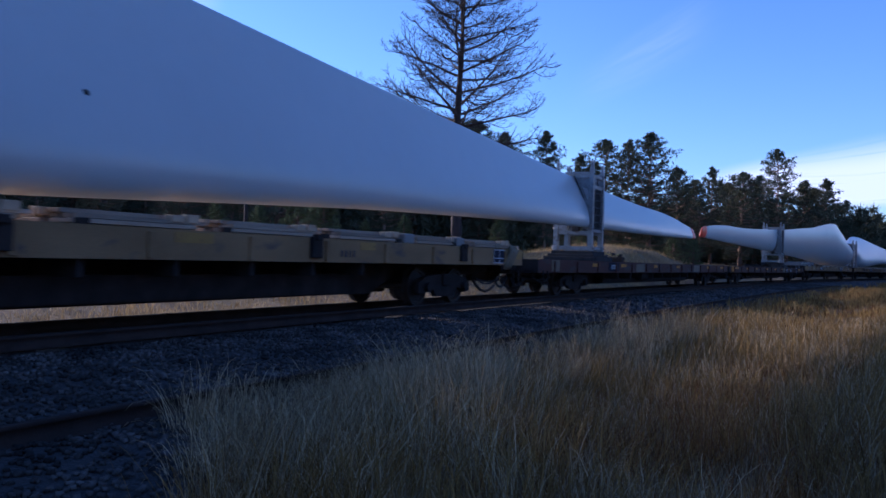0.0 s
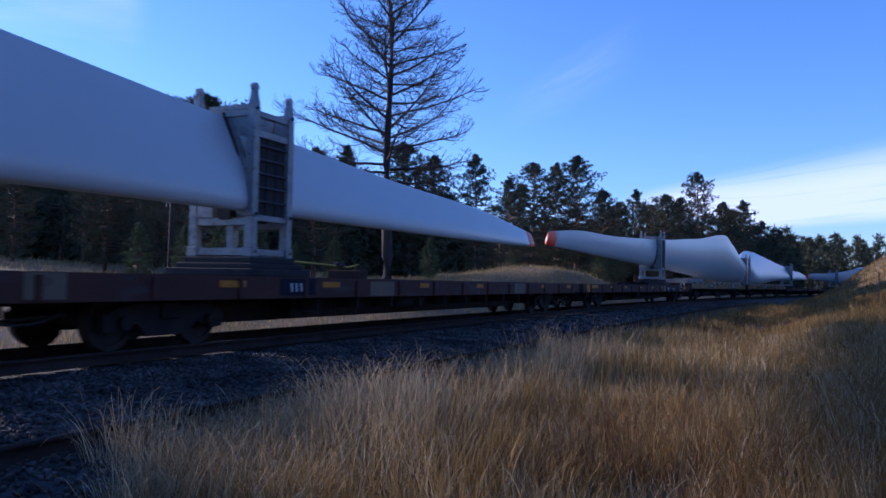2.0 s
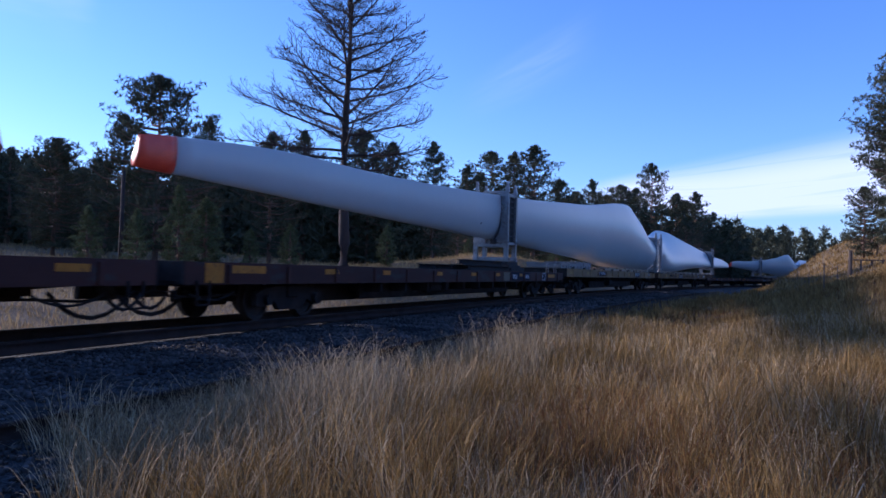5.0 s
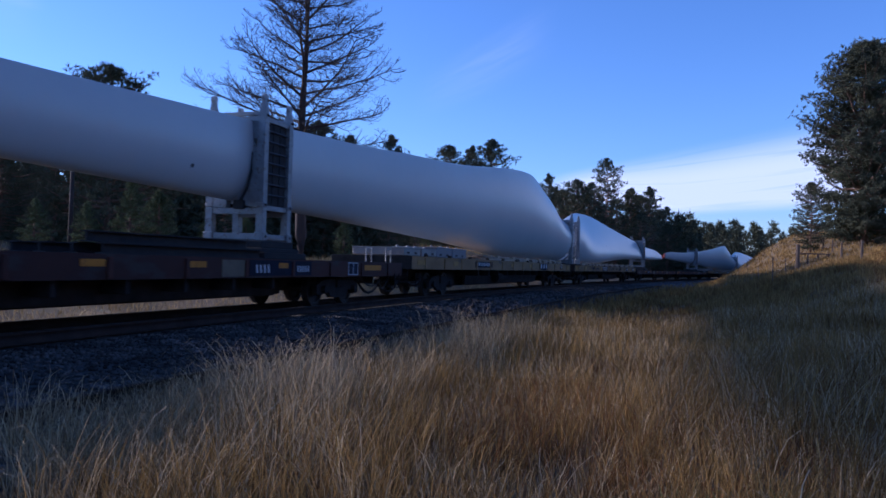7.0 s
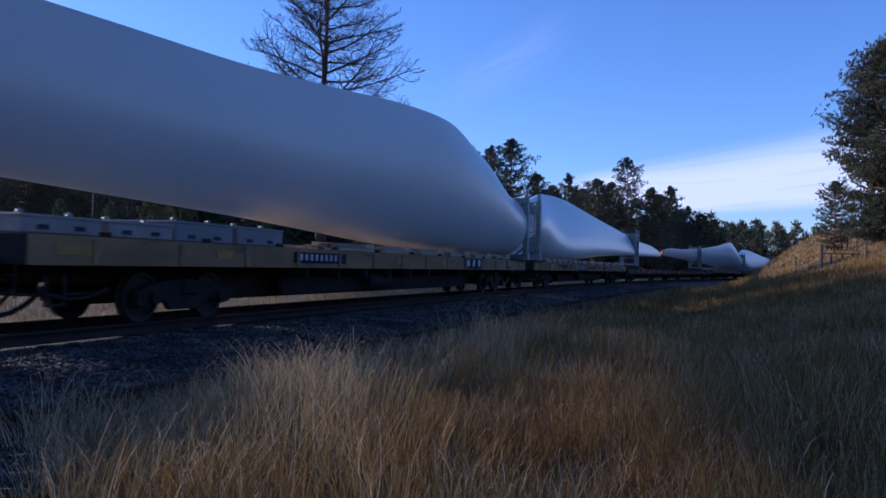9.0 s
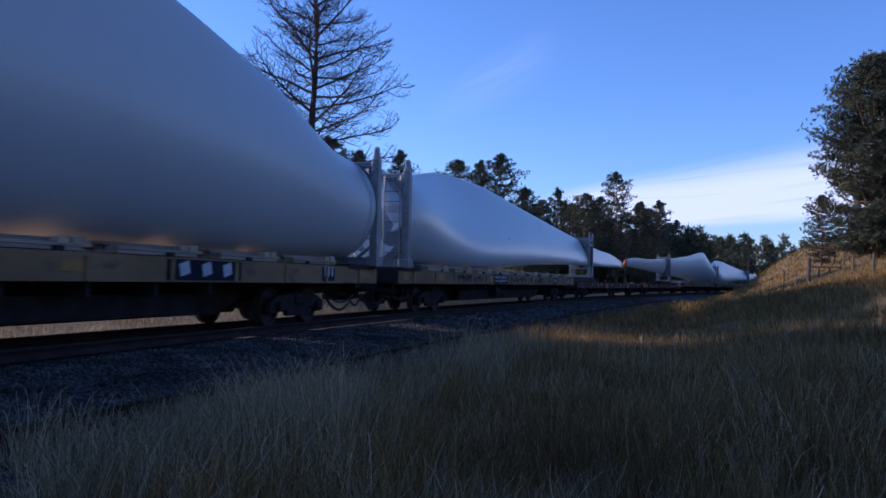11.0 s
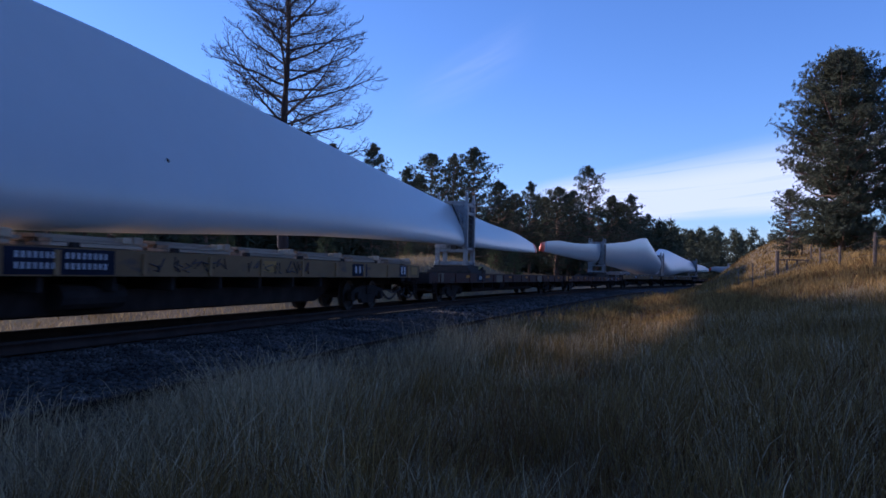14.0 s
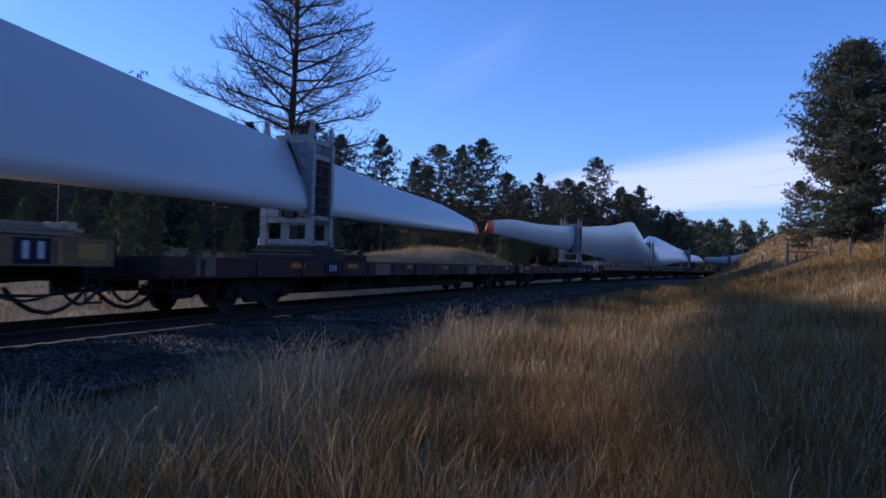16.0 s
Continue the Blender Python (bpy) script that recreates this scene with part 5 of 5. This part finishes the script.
cloud_sheet("cloud_bank", [(-11, 5.3), (-8, 4.9), (0, 3.8), (8, 4.2), (26, 5.6)], [(-11, 6.4), (-8, 7.2), (0, 8.9), (8, 10.4), (26, 13.5)], 2300, 0.69, 2.0, 0.14, 0.46, 0.95, (0.16, 0.50), (0.14, 0.95))
cloud_sheet("cloud_patch", [(-64, 13.0), (-44, 13.0)], [(-64, 30.0), (-44, 30.0)], 2320, 0.7, 8.1, 0.30, 0.8, 0.45, (0.35, 0.6))
cloud_sheet("cloud_wisp", [(-20, 9.4), (-8, 14.6)], [(-20, 13.6), (-8, 20.6)], 2350, 0.7, 5.3, 0.15, 0.95, 0.17, (0.5, 0.55), (0.45, 0.6))

# ---------------------------------------------------------------- ties
tie_mesh = mesh_of("tie", boxes(((0, 0, -0.085), (2.6, 0.23, 0.17)), bevel=0.012), M_TIE)
for k in range(230):
    s = -10 + k * 0.52
    x, y, a = on_track(s)
    ob = part("tie", tie_mesh, M_TIE, ballast)
    ob.matrix_basis = pose(x, y, -0.200 - 0.004 * (k % 3), 0, 0, -math.degrees(a) + 1.5 * math.sin(k * 7.1))


# ---------------------------------------------------------------- loose stones
def stones(name, count, area, size, seed, label):
    rng = np.random.default_rng(seed)
    s = rng.uniform(area[0], area[1], count)
    n = area[2] + (area[3] - area[2]) * rng.random(count)
    prof_n = [-3.3, -1.95, 1.95, 2.7, 4.0, 5.0, 5.7, 6.3]
    prof_z = [-0.66, -0.21, -0.21, -0.27, -0.34, -0.40, -0.50, -0.56]
    z = np.interp(n, prof_n, prof_z)
    a = s / BEND
    r = BEND - n
    c = np.stack([BEND - AWAY - r * np.cos(a), r * np.sin(a), z], 1)
    cube = np.array([(x, y, q) for x in (-1, 1) for y in (-1, 1) for q in (-1, 1)], float)
    quad = np.array([(0, 1, 3, 2), (4, 6, 7, 5), (0, 4, 5, 1), (2, 3, 7, 6), (0, 2, 6, 4), (1, 5, 7, 3)])
    V = cube[None] * (0.62 + 0.5 * rng.random((count, 8, 3))) * (size * rng.uniform(0.5, 1.2, (count, 1, 1))) * 0.5 * np.array([1, 1, 0.75])
    t = rng.uniform(0, 6.28, count)
    R = np.zeros((count, 3, 3))
    R[:, 0, 0] = R[:, 1, 1] = np.cos(t)
    R[:, 0, 1], R[:, 1, 0], R[:, 2, 2] = -np.sin(t), np.sin(t), 1
    tl = rng.uniform(-0.6, 0.6, count)
    X = np.zeros((count, 3, 3))
    X[:, 0, 0] = 1
    X[:, 1, 1] = X[:, 2, 2] = np.cos(tl)
    X[:, 1, 2], X[:, 2, 1] = -np.sin(tl), np.sin(tl)
    V = np.einsum("nij,nkj->nki", R @ X, V) + c[:, None] + np.array([0, 0, 0.012])
    F = (np.arange(count)[:, None, None] * 8 + quad[None]).reshape(-1, 4)
    return tagged(new(name, raw_mesh(name, V.reshape(-1, 3), [F], M_STONE)), label, "gravel", kind="stuff")


stones("near_gravel", 26000, (-2, 22, 1.0, 6.2), 0.046, 8, "loose grey crushed stones on the ballast shoulder")
stones("far_gravel", 8000, (22, 75, 1.0, 6.0), 0.075, 9, "grey crushed stones along the track")


# ---------------------------------------------------------------- grass
def grass_patch(name, pts, hmin, hmax, width, material, seed, label, lean=0.4, curl=0.8, clump=0.0):
    """Blades in four rows of points: each leans, curls and narrows to a tip."""
    rng = np.random.default_rng(seed)
    n = len(pts)
    x, y = pts[:, 0], pts[:, 1]
    z = ground_z(x, y) - 0.02
    patch = 0.75 + 0.35 * np.sin(x * 0.9 + 1.3 * np.sin(y * 0.7)) * np.sin(y * 0.8 + np.sin(x * 1.1))
    h = (hmin + (hmax - hmin) * rng.random(n) ** 1.3) * np.clip(patch, 0.45, 1.15)
    az = rng.uniform(0, 6.28, n)
    d = np.stack([np.cos(az), np.sin(az), 0 * az], 1)
    side = np.stack([-np.sin(az), np.cos(az), 0 * az], 1)
    turn = rng.uniform(-1.2, 1.2, n)[:, None]
    side = side * np.cos(turn) + d * np.sin(turn)
    ln = (lean * rng.random(n) ** 1.2)[:, None]
    cu = (curl * rng.random(n) ** 1.3)[:, None]
    w = width * rng.uniform(0.6, 1.3, n)[:, None]
    root = np.stack([x, y, z], 1)
    hh = h[:, None]
    up = np.array([0, 0, 1.0])

    def at(f):
        out = hh * (ln * f + cu * f ** 2.2)
        drop = hh * (f - 0.42 * cu * f ** 3)
        return root + d * out + up * drop
    rows = [at(0.0), at(0.4), at(0.75), at(1.0)]
    V = np.stack([rows[0] - side * w * 0.5, rows[0] + side * w * 0.5, rows[1] - side * w * 0.45, rows[1] + side * w * 0.45,
                  rows[2] - side * w * 0.3, rows[2] + side * w * 0.3, rows[3]], 1).reshape(-1, 3)
    o = np.arange(n)[:, None] * 7
    Q = np.concatenate([o + np.array([[0, 1, 3, 2]]), o + np.array([[2, 3, 5, 4]])])
    T = o + np.array([[4, 5, 6]])
    return tagged(new(name, raw_mesh(name, V, [Q, T], material)), label, "grass", kind="stuff")


def tussocks(name, centres, per, hmin, hmax, width, material, seed, label, spread=0.10, splay=0.5, nod=0.8, wind=0.18):
    """Tufts of stems that fan out from each centre; every stem bows over towards its tip."""
    rng = np.random.default_rng(seed)
    m = len(centres)
    n = m * per
    kind = np.repeat(np.arange(m), per)
    tall = rng.uniform(0.55, 1.0, m) * (0.85 + 0.25 * np.sin(centres[:, 0] * 1.7 + 1.3 * np.sin(centres[:, 1] * 1.1)))
    droop = rng.uniform(0.35, 1.0, m)
    tilt = rng.normal(size=(m, 2)) * 0.16
    az = rng.uniform(0, 6.28, n)
    rad = spread * rng.random(n) ** 0.6
    d = np.stack([np.cos(az), np.sin(az), 0 * az], 1)
    root = np.zeros((n, 3))
    root[:, :2] = centres[kind] + d[:, :2] * rad[:, None]
    root[:, 2] = ground_z(root[:, 0], root[:, 1]) - 0.02
    h = ((hmin + (hmax - hmin) * rng.random(n) ** 1.1) * tall[kind])[:, None]
    out = d * (splay * (0.25 + 0.75 * rad / spread) * rng.uniform(0.3, 1.1, n))[:, None]
    out[:, :2] += tilt[kind]
    out[:, 0] += wind * rng.random(n)
    bow = out + np.stack([rng.normal(size=n), rng.normal(size=n), 0 * az], 1) * 0.22
    size = np.linalg.norm(bow, axis=1)[:, None] + 1e-6
    bow = bow / size
    cu = (nod * droop[kind] * (0.35 + 0.75 * rng.random(n)))[:, None]
    turn = rng.uniform(0, 3.14, n)
    side = np.stack([np.cos(turn), np.sin(turn), 0 * turn], 1) * (width * rng.uniform(0.5, 1.3, n))[:, None]
    up = np.array([0, 0, 1.0])
    V = []
    for f, o, sag, k in ((0, 0, 0, 0.5), (0.40, 0.02, 0.0, 0.45), (0.68, 0.08, 0.015, 0.38), (0.86, 0.18, 0.05, 0.32), (0.95, 0.29, 0.12, 0.26)):
        r = root + h * (out * f + bow * cu * o + up * (f - cu * sag))
        V += [r - side * k, r + side * k]
    V.append(root + h * (out * 0.97 + bow * cu * 0.38 + up * (0.97 - cu * 0.22)))
    V = np.stack(V, 1).reshape(-1, 3)
    o = np.arange(n)[:, None] * 11
    Q = np.concatenate([o + np.array([[q, q + 1, q + 3, q + 2]]) for q in (0, 2, 4, 6)])
    T = o + np.array([[8, 9, 10]])
    return tagged(new(name, raw_mesh(name, V, [Q, T], material)), label, "grass", kind="stuff")


def scatter(count, x0, x1, y0, y1, seed, n0=None, n1=None, clumps=0, spread=0.1):
    rng = np.random.default_rng(seed)
    if clumps:
        c = np.stack([rng.uniform(x0, x1, clumps), rng.uniform(y0, y1, clumps)], 1)
        p = c[rng.integers(0, clumps, count)] + rng.normal(size=(count, 2)) * spread
    else:
        p = np.stack([rng.uniform(x0, x1, count), rng.uniform(y0, y1, count)], 1)
    if n0 is not None:
        s, n = track_coords(p[:, 0], p[:, 1])
        wob = 0.20 * np.sin(p[:, 1] * 0.9) + 0.15 * np.sin(p[:, 1] * 2.3 + 1)
        edge = rng.random(len(p)) * 0.5
        p = p[(n > n0 + wob + edge) & (n < n1)]
    return p


def trampled(p):
    """Leaves the bare gravel corner near the eye free."""
    return p[p[:, 0] > -1.02 * p[:, 1] + 0.12 * np.sin(p[:, 1] * 9)]


def beyond(p):
    s, n = track_coords(p[:, 0], p[:, 1])
    return p[n < -3.6]


GL = "tall dry golden prairie grass"
EDGE = 4.5
tussocks("near_grass", trampled(scatter(1900, -5.2, 6.0, 1.4, 9.5, 1, EDGE, 40)), 26, 0.22, 0.80, 0.0056, M_GRASS, 21, GL, 0.11, 0.38, 0.9, 0.05)
tussocks("near_pale_grass", trampled(scatter(1300, -5.2, 6.0, 1.4, 10, 2, EDGE, 40)), 10, 0.32, 0.90, 0.0044, M_PALE, 22, "bleached pale stems among the dry grass", 0.10, 0.34, 1.6, 0.05)
grass_patch("near_russet_grass", trampled(scatter(44000, -5.0, 6, 1.4, 12, 3, EDGE + 0.2, 40, 2400, 0.14)), 0.20, 0.50, 0.0060, M_SEDGE, 23, "russet understorey of the dry grass", 0.55, 0.6)
grass_patch("middle_grass", scatter(56000, -5.0, 13, 9, 22, 4, EDGE - 0.2, 40, 5200, 0.14), 0.28, 0.70, 0.011, M_GRASS, 24, GL)
grass_patch("middle_pale_grass", scatter(26000, -5.0, 13, 9, 24, 5, EDGE - 0.2, 40, 2200, 0.14), 0.3, 0.72, 0.010, M_PALE, 25, "bleached pale stems among the dry grass")
grass_patch("bank_grass", scatter(56000, -5.0, 24, 21, 62, 6, EDGE - 0.5, 40, 9000, 0.25), 0.3, 0.65, 0.026, M_GRASS, 26, "dry golden grass on the rising bank")
grass_patch("bank_russet_grass", scatter(26000, -4.0, 24, 14, 62, 7, EDGE, 40, 2500, 0.3), 0.2, 0.5, 0.026, M_SEDGE, 27, "russet patches in the bank's grass")
grass_patch("far_bank_grass", scatter(42000, -4, 34, 60, 150, 8, 3.2, 60, 9000, 0.5), 0.3, 0.65, 0.06, M_GRASS, 28, "dry golden grass on the far bank")
grass_patch("far_field_grass", beyond(scatter(26000, -60, -12, 4, 100, 10, None, None, 9000, 0.4)), 0.25, 0.6, 0.03, M_STRAW, 29, "dry golden grass in the field beyond the track")
grass_patch("olive_grass", scatter(44000, 0.6, 17, 3.0, 34, 16, None, None, 3000, 0.22), 0.25, 0.58, 0.011, M_OLIVE, 35, "olive and straw-coloured grass at the foot of the bank", 0.4, 0.7)
grass_patch("verge_grass", beyond(scatter(40000, -24, -9, 2, 62, 15, None, None, 9000, 0.25)), 0.14, 0.40, 0.018, M_STRAW, 34, "dry golden grass on the verge beyond the track", 0.5, 0.9)
tussocks("curling_leaves", trampled(scatter(900, -5.2, 5, 1.6, 9, 14, EDGE, 40)), 9, 0.25, 0.60, 0.0070, M_PALE, 33, "curled bleached leaves in the dry grass", 0.10, 0.5, 1.6, 0.05)
# tall arching stems along the edge of the gravel
tussocks("edge_tufts", trampled(scatter(2500, -5.9, -2.2, 2.6, 9.0, 17, EDGE - 0.22, 5.9)), 12, 0.55, 1.15, 0.0058, M_PALE, 36, "pale tufts of drooping grass along the gravel's edge", 0.13, 0.30, 1.4, 0.04)
tussocks("arching_stems", trampled(scatter(2200, -5.6, -0.5, 2.2, 15, 12, EDGE - 0.15, 7.0)), 6, 0.65, 1.18, 0.0046, M_PALE, 30, "tall arching seed stems at the gravel's edge", 0.11, 0.26, 1.6, 0.06)
grass_patch("green_tufts", scatter(1500, -3.5, 1, 2.4, 5, 13, EDGE + 0.5, 40, 14, 0.12), 0.15, 0.35, 0.008, M_GREENGRASS, 31, "small green tufts at the foot of the dry grass")


# ---------------------------------------------------------------- what moves
def ride_pose(ob, S, other, t):
    s = S - SPEED * t
    x, y, a = on_track(s)
    if other is not None:
        x2, y2, _ = on_track(other - SPEED * t)
        a = math.atan2(x2 - x, y2 - y)
    return pose(x, y, ob["base"], 0, 0, -math.degrees(a))


def motions():
    for ob, S, other in MOVING:
        walk(ob, [(float(t), ride_pose(ob, S, other, t)) for t in range(0, 17)])
    # wheels turn on the cars that pass close by
    turn = SPEED / 0.42
    for ob, S, other in MOVING:
        if ob.name.startswith("flat_car") and -5 < S < 150:
            for ws in [c for c in ob.children if c.name.startswith("wheelset")]:
                y = ws.location.y
                rows = []
                for k in range(0, 241):
                    t = k * 2 / FPS
                    rows.append((t, pose(0, y, 0.42, math.degrees(turn * t) % 360.0)))
                walk(ws, rows)


motions()
